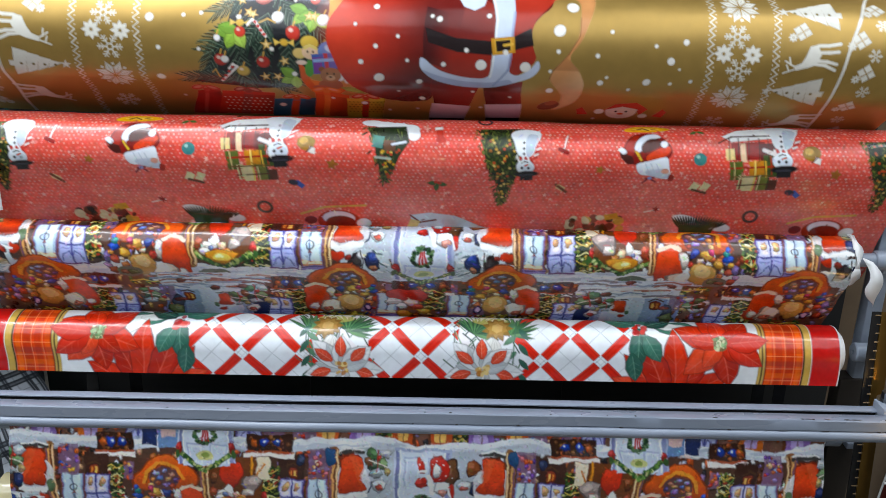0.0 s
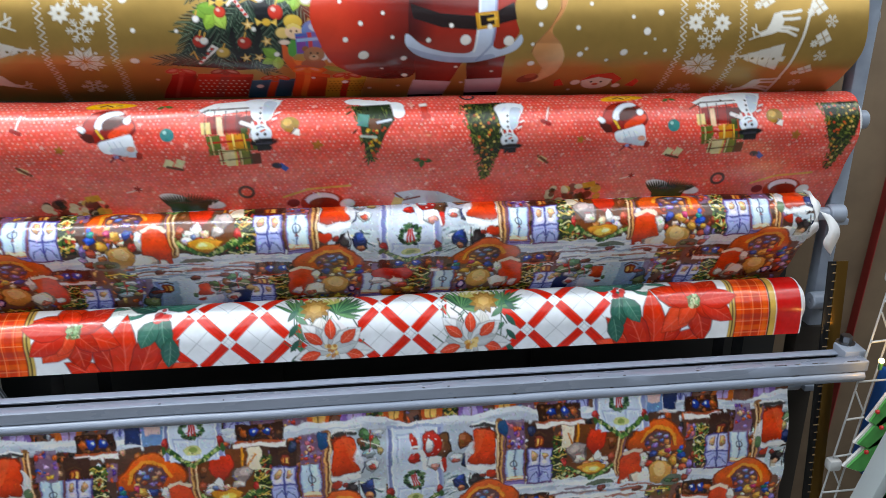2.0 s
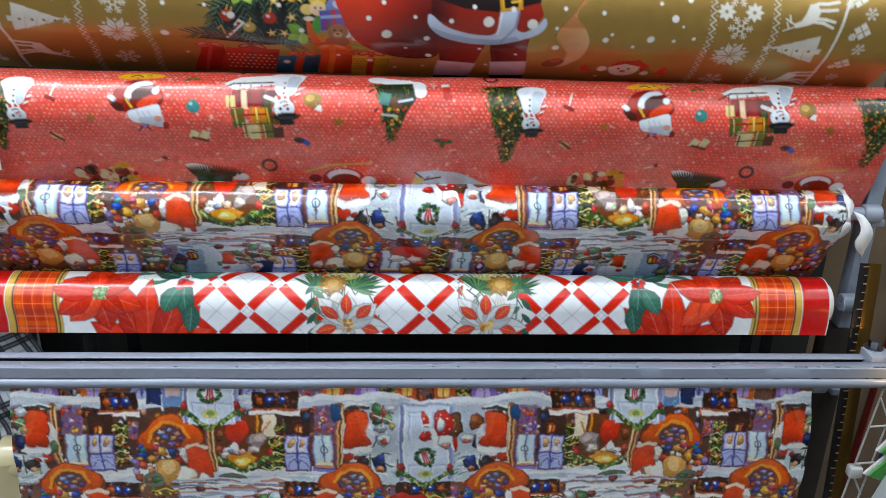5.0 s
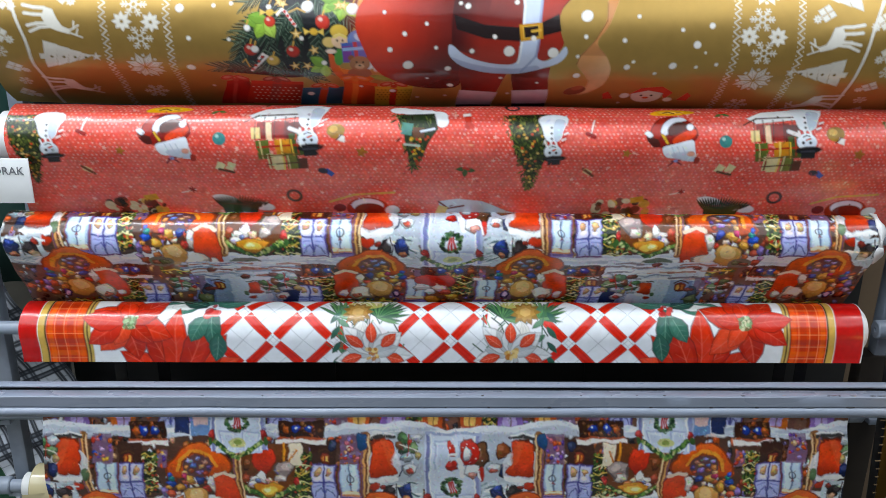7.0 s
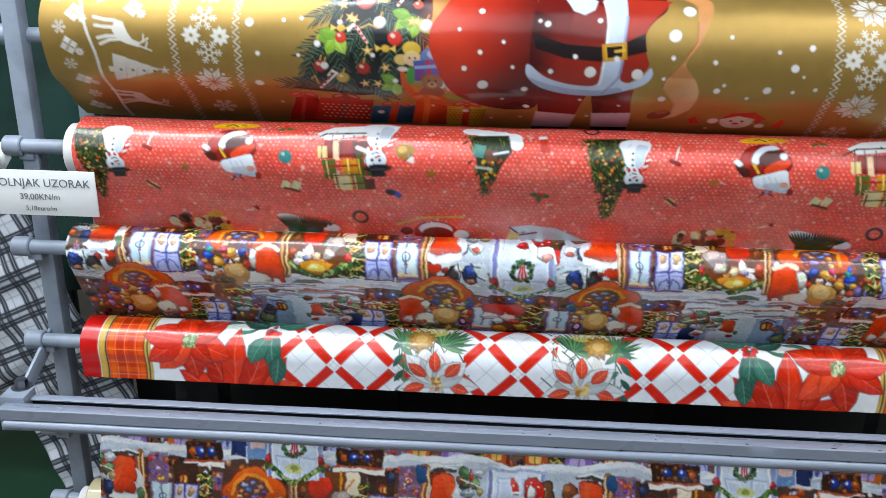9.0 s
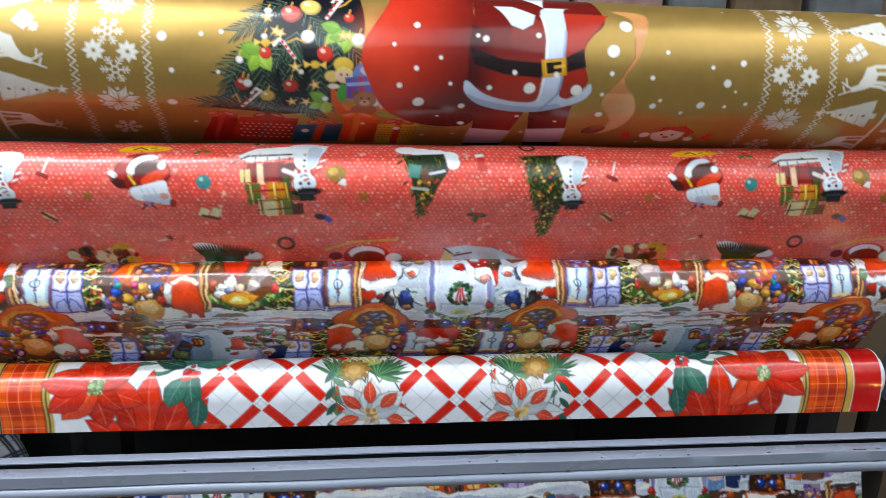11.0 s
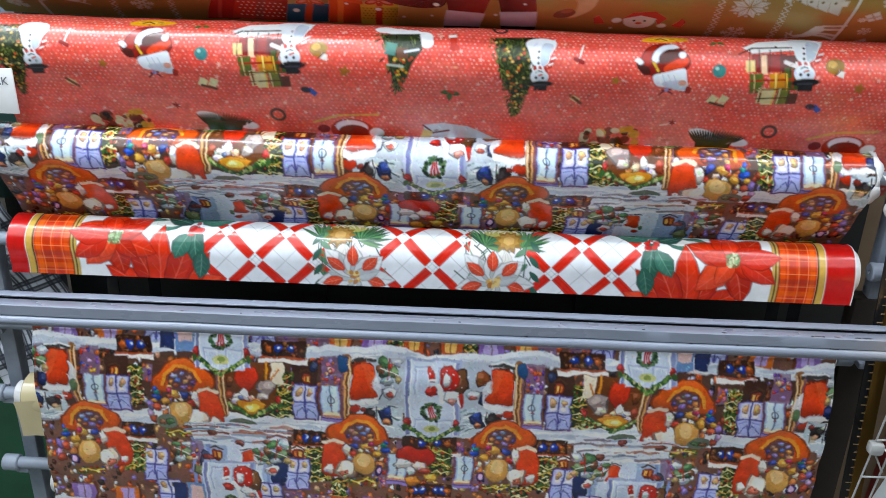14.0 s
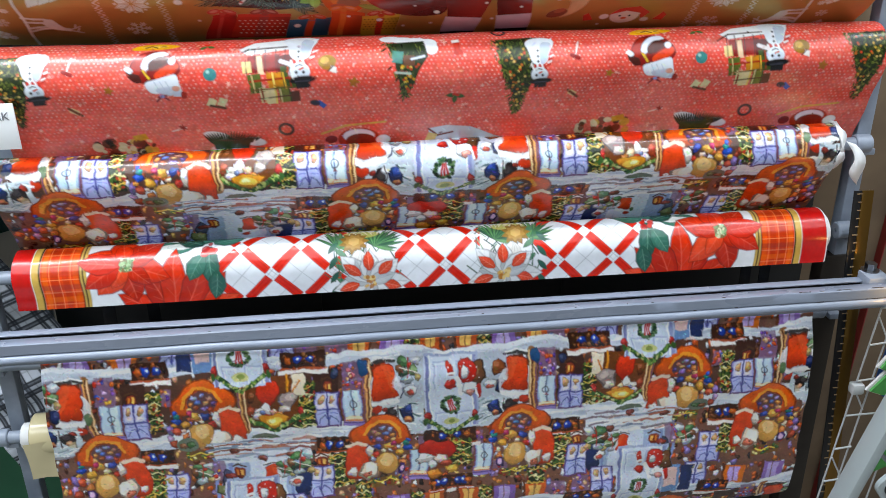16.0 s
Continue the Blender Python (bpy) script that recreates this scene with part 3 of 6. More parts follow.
def gold_print():
    p = Print(-.666, .757, -.2, .185, .0016, "b08f4c", 1.0)
    I = "dedbd2"
    for ux in (-.470, -.377, .457, .552):
        pts = [(ux + (.004 if k % 2 else -.004), -.2 + k * .0066) for k in range(60)]
        p.stroke(pts, .0019, I)
        for k in range(59):
            p.ell(ux + (-.0048 if k % 2 else .0048), -.2 + k * .0066, .0009, .0009, I)
    for u0 in (-.421, .497):
        for v0 in (-.15, .0):
            snowflake(p, u0 - .003, -.034 + v0, .018)
            snowflake(p, u0 + .002, .015 + v0, .018)
            for s in (-1, 1):
                daisy(p, u0 + s * .021, -.009 + v0, .0145)
            poinsettia_star(p, u0 + .002, .066 + v0, .029)
        snowflake(p, u0 - .003, .138, .018)
    for m in (1, -1):
        def q(u):
            return .030 + (u - .030) * m
        deer(p, q(-.551), -.008, .039, m)
        side_tree(p, q(-.527), .047, .041, m)
        deer(p, q(-.557), .124, .039, m)
        side_tree(p, q(-.540), -.078, .041, m)
        for u, v in ((-.529, -.046), (-.615, -.036), (-.626, .012), (-.621, .074), (-.632, .150), (-.60, -.14), (-.64, -.09)):
            gift_icon(p, q(u), v, .0185, .6 if m > 0 else math.pi - .6)
        for u, v in ((-.636, -.014), (-.630, .042), (-.622, .115), (-.645, -.06)):
            snowflake(p, q(u), v, .010)
        p.stroke([(q(-.588 - .6 * min(0, v - .03) ** 2 / .5 - .14 * max(0, .03 - v)), v) for v in np.linspace(-.2, .19, 24)], .0048, I)
    # scattered snow dots
    g = p.rng
    for _ in range(46):
        u, v = g.uniform(-.36, .43), g.uniform(-.19, .16)
        r = g.choice((.0016, .002, .0028, .0028, .0055))
        if not -.30 < u < .27:
            p.ell(u, v, r, r, "f2efe6")
    # decked fir: a dark body with ragged boughs, needles, toys
    fir = [(-.231, -.100), (-.239, -.050), (-.245, -.022), (-.265, .010), (-.281, .040), (-.301, .074), (-.270, .078), (-.204, .085), (-.152, .076), (-.129, .025), (-.104, -.008), (-.099, -.048), (-.104, -.100), (-.1, -.2), (-.2, -.2)]
    p.poly(fir, "10131a")
    boughs = [(-.241, -.051), (-.252, -.010), (-.257, .010), (-.274, .036), (-.287, .062), (-.259, .062), (-.218, .070), (-.176, .067), (-.230, .021), (-.197, .003), (-.157, .018), (-.189, -.020), (-.150, -.037), (-.118, -.023), (-.213, -.019), (-.133, -.003), (-.222, -.077), (-.163, -.053), (-.118, -.032), (-.206, -.014), (-.158, .040), (-.232, .049)]
    for k, (bu, bv) in enumerate(boughs):
        lean = math.atan2(.35, (bu + .175) * 4) + g.uniform(-.9, .9)
        for q in range(17):
            t = q / 16
            c, s = bu + .045 * (t - .5) * math.cos(lean), bv + .045 * (t - .5) * math.sin(lean)
            for sg in (-1, 1):
                a = lean + sg * (.75 - .25 * t) + g.uniform(-.1, .1)
                p.stroke([(c, s), (c + .021 * math.cos(a), s + .021 * math.sin(a))], .0016, ("16261f", "22392c", "121918", "31493a")[g.integers(4)], .9)
                if q % 3 == 0:
                    p.stroke([(c, s), (c + .019 * math.cos(a + .1), s + .019 * math.sin(a + .1))], .0007, "8fa890", .6)
    for (u, v), q in (((-.236, -.014), 2.0), ((-.131, -.048), 2.3), ((-.148, .053), 2.6), ((-.118, -.043), 1.8), ((-.231, -.017), 2.2)):
        for j, a in enumerate((0, 1.1, -1.0)):
            p.petal(u, v, .027, .017, q + a, ("8fb53f", "78a436", "a4c452")[j], vein="5d8a2a")
    for (u, v), r, c in (((-.149, -.015), .0105, "c63222"), ((-.196, .030), .0098, "b82a1e"), ((-.258, .028), .0098, "b82a1e"), ((-.226, .047), .0098, "cda94c"), ((-.172, -.037), .009, "f4f3f1"), ((-.106, -.035), .009, "f4f3f1"), ((-.252, .027), .006, "efeeee"), ((-.260, -.004), .005, "efeeee"), ((-.228, -.035), .004, "efeeee"), ((-.171, -.081), .0135, "dcc06a"), ((-.196, -.069), .0135, "c85a52"), ((-.226, -.014), .008, "cf3a26"), ((-.121, -.066), .007, "cf3a26"), ((-.226, -.072), .005, "f0efee")):
        p.ell(u, v, r, r, tuple(x * .62 for x in lin(c)))
        p.ell(u - r * .08, v - r * .1, r * .88, r * .86, c)
        p.ell(u - r * .3, v - r * .36, r * .34, r * .28, "fbe9d8", .5, .65)
        p.stroke([(u, v - r), (u + .002, v - r - .006)], .0022, "d9a84a")
    for u, v in ((-.214, -.043), (-.127, -.040), (-.189, .003), (-.165, .027), (-.175, .055), (-.194, .056), (-.227, -.061), (-.208, -.040), (-.120, -.040)):
        p.star(u, v, .0085, 5, "e2b25c", .42, u * 40)
        p.star(u, v, .0045, 5, "f3d898", .42, u * 40)
    for u, v in ((-.226, -.027), (-.163, -.001)):
        p.ell(u, v, .006, .005, "d9ae3e")
        for s in (-1, 1):
            p.poly([(u + s * .005, v), (u + s * .015, v - .005), (u + s * .014, v + .005)], "e6c25a")
    for a, b in (((-.207, -.032), (-.189, -.009)), ((-.239, .035), (-.260, .069)), ((-.134, -.100), (-.150, -.064))):
        p.stroke([(a[0] - .008, a[1] + .008), (a[0] - .002, a[1]), (a[0] + .004, a[1] + .004), b], .0042, "f1ecea")
        for q in (.15, .4, .65, .9):
            p.rect(a[0] + (b[0] - a[0]) * q, a[1] + (b[1] - a[1]) * q, .0046, .004, "c8352a", .5)
    for a, b in (((-.198, -.028), (-.175, -.029)), ((-.272, .051), (-.262, .060)), ((-.134, -.083), (-.117, -.100))):
        p.stroke([a, ((a[0] + b[0]) / 2, a[1] - .006), b], .0024, "d2a345")
    # toys at the sack's mouth
    p.poly([(-.145, .026), (-.132, .039), (-.125, .060), (-.094, .064), (-.070, .077), (-.091, .099), (-.125, .095), (-.141, .055)], "d85a1c")
    p.poly([(-.137, .035), (-.126, .057), (-.098, .065), (-.118, .078)], "eb8030", .8)
    u, v = (-.126, .012)
    for x, y, rx, ry, c in ((-.016, .002, .010, .008, "e2c273"), (.018, .001, .010, .008, "e2c273"), (0, -.014, .013, .010, "d9b548"), (0, 0, .0125, .011, "ecc7a4"), (-.004, -.001, .0013, .0016, "4a3024"), (.004, -.001, .0013, .0016, "4a3024"), (-.002, .026, .007, .014, "4f9a3e"), (-.014, .016, .008, .004, "ecd5c4")):
        p.ell(u + x, v + y, rx, ry, c)
    p.stroke([(u - .008, v - .006), (u, v - .010), (u + .009, v - .006)], .004, "e8cf74")
    p.ell(*(-.097, .011), .018, .016, "4f86c4")
    p.ell(*(-.095, .006), .010, .006, "c9dcf0", .3, .8)
    u, v = (-.105, .029)
    p.rect(u, v, .037, .032, "3c62b4", -.1)
    p.rect(u - .011, v + .003, .013, .026, "7a3f9a", -.1)
    p.rect(u + .002, v, .006, .033, "c23a4a", -.1)
    p.rect(u, v - .006, .037, .005, "8fb4e2", -.1)
    p.ell(u + .022, v + .02, .007, .010, "e8e4ea")
    u, v = (-.097, .048)
    for x, y, rx, ry, c in ((-.013, -.010, .005, .0045, "8a5234"), (.013, -.010, .005, .0045, "8a5234"), (0, .02, .018, .013, "9c5f42"), (0, 0, .0155, .0135, "a8704c"), (0, .005, .007, .0055, "d2a37c"), (-.005, -.003, .0014, .0016, "2c1a14"), (.005, -.003, .0014, .0016, "2c1a14"), (0, .003, .002, .0015, "2c1a14"), (.024, .006, .004, .010, "eadfe0"), (-.016, .028, .012, .006, "b8563a")):
        p.ell(u + x, v + y, rx, ry, c)
    p.petal(*(-.082, .075), .035, .014, .35, "98a04a", vein="6f7a2c")
    # parcels under the tree
    for pts, c, rib, side in (([(-.307, .101), (-.271, .091), (-.276, .171), (-.329, .174)], "a6231c", "c7453a", .4), ([(-.269, .098), (-.188, .097), (-.200, .166), (-.287, .170)], "bf3322", "a03c34", .5), ([(-.192, .117), (-.125, .111), (-.133, .165), (-.200, .170)], "245a78", "c84a22", .52), ([(-.125, .085), (-.074, .098), (-.080, .166), (-.132, .167)], "d2501c", "e3782e", .35), ([(-.079, .108), (-.020, .103), (-.024, .166), (-.080, .170)], "c49a2e", "c23a22", .5)):
        (a, b, c2, d) = [np.array(x) for x in pts]
        p.poly(pts, c)
        p.poly(pts, tuple(x * .45 for x in lin(c)), .8, (tuple(a + (b - a) * .4), tuple(b)))
        e0, e1 = a + (b - a) * side, d + (c2 - d) * side
        w = (b - a) * .09
        p.poly([tuple(e0 - w), tuple(e0 + w), tuple(e1 + w), tuple(e1 - w)], rib)
        p.poly([tuple(a), tuple(b), tuple(b + (c2 - b) * .14), tuple(a + (d - a) * .14)], tuple(min(1, x * 1.35) for x in lin(c)), .5)
        for s in (-1, 1):
            p.ell(e0[0] + s * .011, e0[1] - .006, .012, .0065, rib, s * .45)
            p.ell(e0[0] + s * .011, e0[1] - .007, .007, .003, "e8a894", s * .45, .5)
        p.ell(*e0, .005, .005, rib)
    for k in range(9):
        for j in range(5):
            a, b = (-.269, .118), (-.203, .155)
            p.ell(a[0] + (b[0] - a[0]) * k / 8 + (j % 2) * .004, a[1] + (b[1] - a[1]) * j / 4, .0015, .0015, "f2dccb")
            a, b = (-.075, .118), (-.026, .150)
            p.ell(a[0] + (b[0] - a[0]) * k / 8 + (j % 2) * .003, a[1] + (b[1] - a[1]) * j / 4, .0013, .0013, "6d5210")
    # the great sack, shaded round
    sack = [(-.064, -.100), (-.092, -.049), (-.100, -.031), (-.102, -.004), (-.094, .019), (-.082, .046), (-.057, .081), (-.022, .105), (.018, .112), (.059, .100), (.055, -.029), (.045, -.083), (.049, -.100)]
    sack += [(.06, -.2), (-.04, -.2)]
    sack = curve(sack)
    p.poly(sack, "c3301c")
    p.poly(sack, "5c1512", .95, ((-.070, -.017), (.049, .009)))
    p.poly(sack, "3c0e10", .75, ((-.029, .030), (-.003, .122)))
    u, v = (-.074, -.024)
    p.ell(u, v, .03, .06, "dd4a2c", 0, .45, 24)
    # coat, legs and boots as plain shapes
    for pts, cuff in (([(.052, .050), (.125, .060), (.108, .123), (.056, .124)], [(.052, .112), (.112, .117), (.106, .159), (.050, .161)]), ([(.131, .060), (.188, .047), (.190, .112), (.136, .117)], [(.133, .110), (.190, .103), (.193, .149), (.140, .152)])):
        p.poly(pts, "8e2018")
        p.poly(pts, "4a1010", .8, (pts[1], pts[0]))
        (u, v), (u2, _) = cuff[3], cuff[2]
        p.rect((u + u2) / 2, v + .02, u2 - u, .05, "150f12")
        p.poly(cuff, "d4c3d2")
        p.poly(cuff, "a58fae", .7, (cuff[0], cuff[3]))
    coat = [(.048, -.100), (.043, -.029), (.045, .002), (.038, .014), (.059, .039), (.140, .050), (.177, .038), (.205, .011), (.200, -.004), (.195, -.023), (.201, -.047), (.228, -.073), (.223, -.100), (.2, -.2), (.06, -.2)]
    coat = curve(coat)
    p.poly(coat, "6d1713")
    p.poly(coat, "a82a1a", .9, ((.086, -.030), (.098, .033)))
    p.poly([(.167, -.089), (.234, -.089), (.201, -.047), (.195, -.023), (.205, .011), (.162, .039), (.169, -.026)], "bb3320", .85, ((.212, .003), (.185, -.059)))
    p.poly([(.042, -.062), (.073, -.054), (.083, .033), (.038, .018)], "3a0e12", .85, ((.087, -.007), (.044, -.006)))
    p.poly([(.101, -.100), (.141, -.068), (.143, -.027), (.093, -.033)], "a5392c", .6, ((.094, -.018), (.119, -.088)))
    p.poly([(.043, -.030), (.087, -.017), (.141, -.014), (.141, .006), (.088, .003), (.047, -.009)], "1f1316")
    p.poly([(.168, -.020), (.196, -.035), (.200, -.010), (.170, -.002)], "1f1316")
    p.poly(curve([(.034, .008), (.060, .032), (.099, .043), (.137, .044), (.139, .014), (.144, -.017), (.144, -.049), (.136, -.088), (.144, -.100), (.175, -.100), (.169, -.090), (.171, -.050), (.169, -.011), (.162, .030), (.177, .038), (.195, .026), (.206, .009), (.211, .022), (.201, .039), (.175, .051), (.141, .063), (.097, .062), (.056, .051), (.032, .029)]), "c9d5ee")
    p.poly(curve([(.032, .029), (.056, .051), (.097, .062), (.141, .063), (.175, .051), (.166, .043), (.140, .052), (.096, .050), (.059, .041)]), "8d9cc8", .6)
    p.stroke([(.138, -.082), (.145, -.045), (.145, -.016), (.140, .014), (.138, .040)], .004, "f0f3fb", .8)
    p.stroke([(.170, -.058), (.169, -.014), (.163, .028), (.145, .057)], .004, "8d9cc8", .7)
    a, b, c, d = (.138, -.018), (.172, -.022), (.173, .001), (.140, .006)
    p.poly([a, b, c, d], "c98f22")
    p.poly([tuple(np.array(q) * .74 + np.array(((a[0] + c[0]) / 2, (a[1] + c[1]) / 2)) * .26) for q in (a, b, c, d)], "e8bd4e", .6)
    p.poly([tuple(np.array(q) * .62 + np.array(((a[0] + c[0]) / 2, (a[1] + c[1]) / 2)) * .38) for q in (a, b, c, d)], "1f1414")
    p.stroke([(.157, -.009), (.169, -.011)], .004, "dcae42")
    p.poly([(.076, -.100), (.101, -.100), (.130, -.083), (.125, -.067), (.111, -.058), (.095, -.064), (.084, -.086)], "cfdaf0")
    p.poly([(.144, -.100), (.179, -.100), (.168, -.098), (.148, -.096), (.12, -.13), (.15, -.14)], "eef1f6")
    # the paper scroll
    scroll = [(.232, -.100), (.266, -.086), (.266, -.054), (.267, -.026), (.251, -.000), (.229, .025), (.225, .041), (.242, .060), (.253, .082), (.234, .123), (.255, .109), (.275, .087), (.281, .051), (.268, .025), (.249, .006), (.271, -.019), (.281, -.054), (.291, -.093), (.272, -.100)]
    p.poly(curve(scroll), "cf8f58")
    p.poly(curve(scroll), "e6b98c", .7, ((.239, .035), (.278, .053)))
    p.poly(scroll[:6] + scroll[13:], "a8683a", .6, ((.265, -.054), (.238, .026)))
    p.stroke(scroll[2:7], .0016, "8a5a30", .7)
    p.ell(*(.231, .105), .018, .011, "84412c", -.5)
    p.ell(*(.235, .097), .010, .006, "a85a3c", -.5)
    # small printed head of snow
    u, v = (.346, .118)
    p.ell(u, v, .024, .02, "e7ded6")
    p.poly([(u - .028, v - .004), (u - .012, v - .024), (u + .02, v - .03), (u + .04, v - .01), (u + .03, v + .008), (u + .022, v - .008), (u, v - .012)], "c93a2c")
    p.ell(u + .036, v + .01, .007, .006, "e9e2de")
    p.stroke([(u - .022, v - .004), (u, v - .013), (u + .022, v - .006)], .006, "e2dcda")
    for s in (-1, 1):
        p.ell(u + s * .008, v - .001, .002, .0022, "20202a")
        p.poly([(u + s * .05, v + .01), (u + s * .062, v - .012), (u + s * .07, v - .004), (u + s * .066, v + .012)], "c93a2c")
    p.ell(u, v + .006, .005, .003, "d85a2c")
    on_red = ((*(-.031, -.059), .0045), (*(-.059, -.031), .0028), (*(.003, -.016), .0028), (*(-.030, -.001), .0035), (*(-.053, .023), .004), (*(-.025, .048), .0078), (*(.015, .018), .0028), (*(.035, .054), .0048), (*(.038, .098), .005), (*(.004, .079), .0024), (*(.051, -.047), .003), (*(.062, -.043), .0045), (*(.102, -.000), .0034), (*(.123, .021), .0082), (*(.068, .022), .0038), (*(.133, -.051), .0038), (*(.159, .001), .004), (*(.188, .022), .008), (*(.254, -.071), .0088), (*(.237, -.033), .0088), (*(.236, -.003), .0034), (*(.230, .063), .0055), (*(.225, .027), .0028), (*(.293, .001), .0036), (*(.302, .044), .0046))
    on_gold = ((*(.312, .118), .0078), (*(.313, -.034), .003), (*(.116, .073), .003), (*(-.180, .135), .0055), (*(-.052, .120), .005), (*(-.100, .108), .003), (*(-.012, .141), .003), (*(.031, .132), .0028), (*(.128, .119), .003), (*(.172, .085), .0026), (*(-.150, .048), .0042), (*(-.182, .009), .0034), (*(-.283, -.039), .003), (*(-.308, -.035), .003), (*(-.289, .013), .003), (*(.421, -.023), .0045), (*(.400, .005), .0058), (*(.378, -.016), .003), (*(.369, .039), .0058), (*(.301, .043), .004), (*(.433, .035), .003), (*(.346, .054), .003), (*(-.348, .013), .0036), (*(-.351, .065), .0065), (*(-.357, -.030), .0062))
    for u, v, r in on_red + on_gold:
        p.ell(u, v, r, r, "efece8")
    p.ink(.25, 3.0, "3a2a18")
    return p


def tree_red(p, u, v, s):
    """A small decked fir hanging tip down."""
    g = p.rng
    p.poly([(u - .032 * s, v - .047 * s), (u + .030 * s, v - .05 * s), (u + .034 * s, v - .02 * s), (u + .006 * s, v + .070 * s), (u - .022 * s, v + .005 * s)], "222b16")
    for k in range(430):
        t = g.random() ** 1.25
        h = .038 * (1 - t) + .003
        x, y = u + g.uniform(-h, h) * s + .003 * s * t, v + (-.049 + .124 * t) * s
        p.petal(x, y, .0065 * s, .0026 * s, g.uniform(.3, 2.8), ("39481f", "525c28", "2a371a", "6d7434", "1c2413")[g.integers(5)], .9)
    for k in range(46):
        t = g.random() ** 1.2
        h = .032 * (1 - t) + .002
        p.ell(u + g.uniform(-h, h) * s + .003 * s * t, v + (-.044 + .11 * t) * s, .0021 * s, .002 * s, ("c9a046", "b8482c", "d8bc70", "a8622c")[g.integers(4)])


def snow_figure(p, u, v, s):
    """A snowman standing on its head: snow heap, body, striped scarf, head, top hat."""
    d = Motif(p, u, v, 1, s)
    d.poly(curve([(-24, -32), (-14, -40), (6, -42), (24, -38), (25, -28), (18, -18), (14, -4), (0, 2), (-12, -4), (-16, -20)]), "e6ebf2")
    d.poly(curve([(2, -34), (22, -32), (16, -16), (12, -4), (2, 0)]), "b4c1d4", .8)
    for y in (-20, -12, -5):
        d.ell(-1, y, 1.5, 1.4, "2a2d38")
    for k in range(6):
        d.line([(-11 + 4 * k, 0), (-9 + 4 * k, 6)], 3.2, "c23a34" if k % 2 else "efe6e6")
    for k in range(4):
        d.line([(13 + 2 * k, 1 - 4 * k), (18 + 2 * k, -1 - 4 * k)], 3, "efe6e6" if k % 2 else "c23a34")
    d.ell(0, 13, 14, 10.5, "dde4ec")
    d.ell(4, 15, 9, 7, "c0cbda", 0, .7)
    for x in (-5, 5):
        d.ell(x, 14, 1.7, 1.6, "20222c")
    d.line([(0, 11), (5, 9)], 2.2, "d0502c")
    d.line([(-5, 7), (0, 5), (4, 6)], 1.3, "3a2c30")
    d.ell(2, 23, 19, 4.2, "131419", -.08)
    d.poly([(-8, 22), (12, 21), (12, 33), (-7, 34)], "191a20")
    d.line([(-8, 25), (12, 24)], 2, "3a3c46")


def belted_coat(p, u, v):
    """A stout red coat on its head with white trim and a long beard: plain shapes."""
    d = Motif(p, u, v, 1, .84)
    d.poly(curve([(-37, -44), (-15, -54), (12, -56), (44, -51), (50, -45), (26, -39), (-4, -37), (-36, -37)]), "e8ac34")
    d.poly(curve([(-28, -44), (0, -50), (34, -48), (10, -42)]), "f6cd62", .8)
    d.line([(-12, -44), (-2, -48), (8, -43)], 2.6, "6d3c1a")
    d.line([(14, -46), (22, -48)], 2, "8a4c1e")
    d.poly(curve([(-40, 4), (-36, -14), (-22, -30), (2, -36), (22, -32), (38, -22), (50, -10), (52, 4), (30, 18), (-10, 22), (-26, 18)]), "7c1a14")
    d.poly(curve([(-38, 2), (-32, -14), (-20, -28), (-8, -30), (-18, -10), (-20, 8)]), "a62a1c", .9)
    d.poly(curve([(-20, -4), (-14, -20), (2, -32), (22, -34), (32, -26), (20, -24), (4, -14), (-8, 2)]), "dfe3ef")
    d.poly(curve([(-6, -12), (10, -24), (30, -22), (32, -12), (12, -2), (-4, 2)]), "4a1c16")
    d.poly(curve([(2, 6), (24, -6), (46, -12), (50, -2), (32, 10), (6, 16)]), "d2431c")
    d.line([(-14, 0), (-6, 12)], 5, "d8ac3c")
    d.poly(curve([(-46, 0), (-34, 4), (-22, 6), (-18, 18), (-30, 20), (-42, 10)]), "451813")
    d.poly(curve([(-50, -4), (-40, -8), (-30, 0), (-38, 6)]), "e2e5ee")
    d.ell(36, -14, 7, 6, "e6e8f0")
    d.poly(curve([(-16, 18), (6, 14), (30, 8), (44, 6), (46, 24), (50, 44), (34, 44), (16, 38), (-6, 38), (-14, 30)]), "e0e5ef")
    d.poly(curve([(0, 30), (24, 26), (46, 26), (48, 42), (28, 44), (6, 38)]), "b3bdd2", .7)
    for x in (2, 12, 22):
        d.line([(x, 18), (x + 6, 32)], 1.6, "b8c2d4")
    d.ell(38, 30, 7, 4.5, "d69a86")
    d.poly(curve([(46, 34), (56, 38), (54, 48), (44, 48)]), "9c2a20")
    for a, b in (((0, 52), (10, 42)), ((10, 42), (22, 50)), ((4, 44), (18, 42))):
        d.line([a, b], 3, "7a2638")
    d.ell(11, 43, 4, 3, "8f98cc")


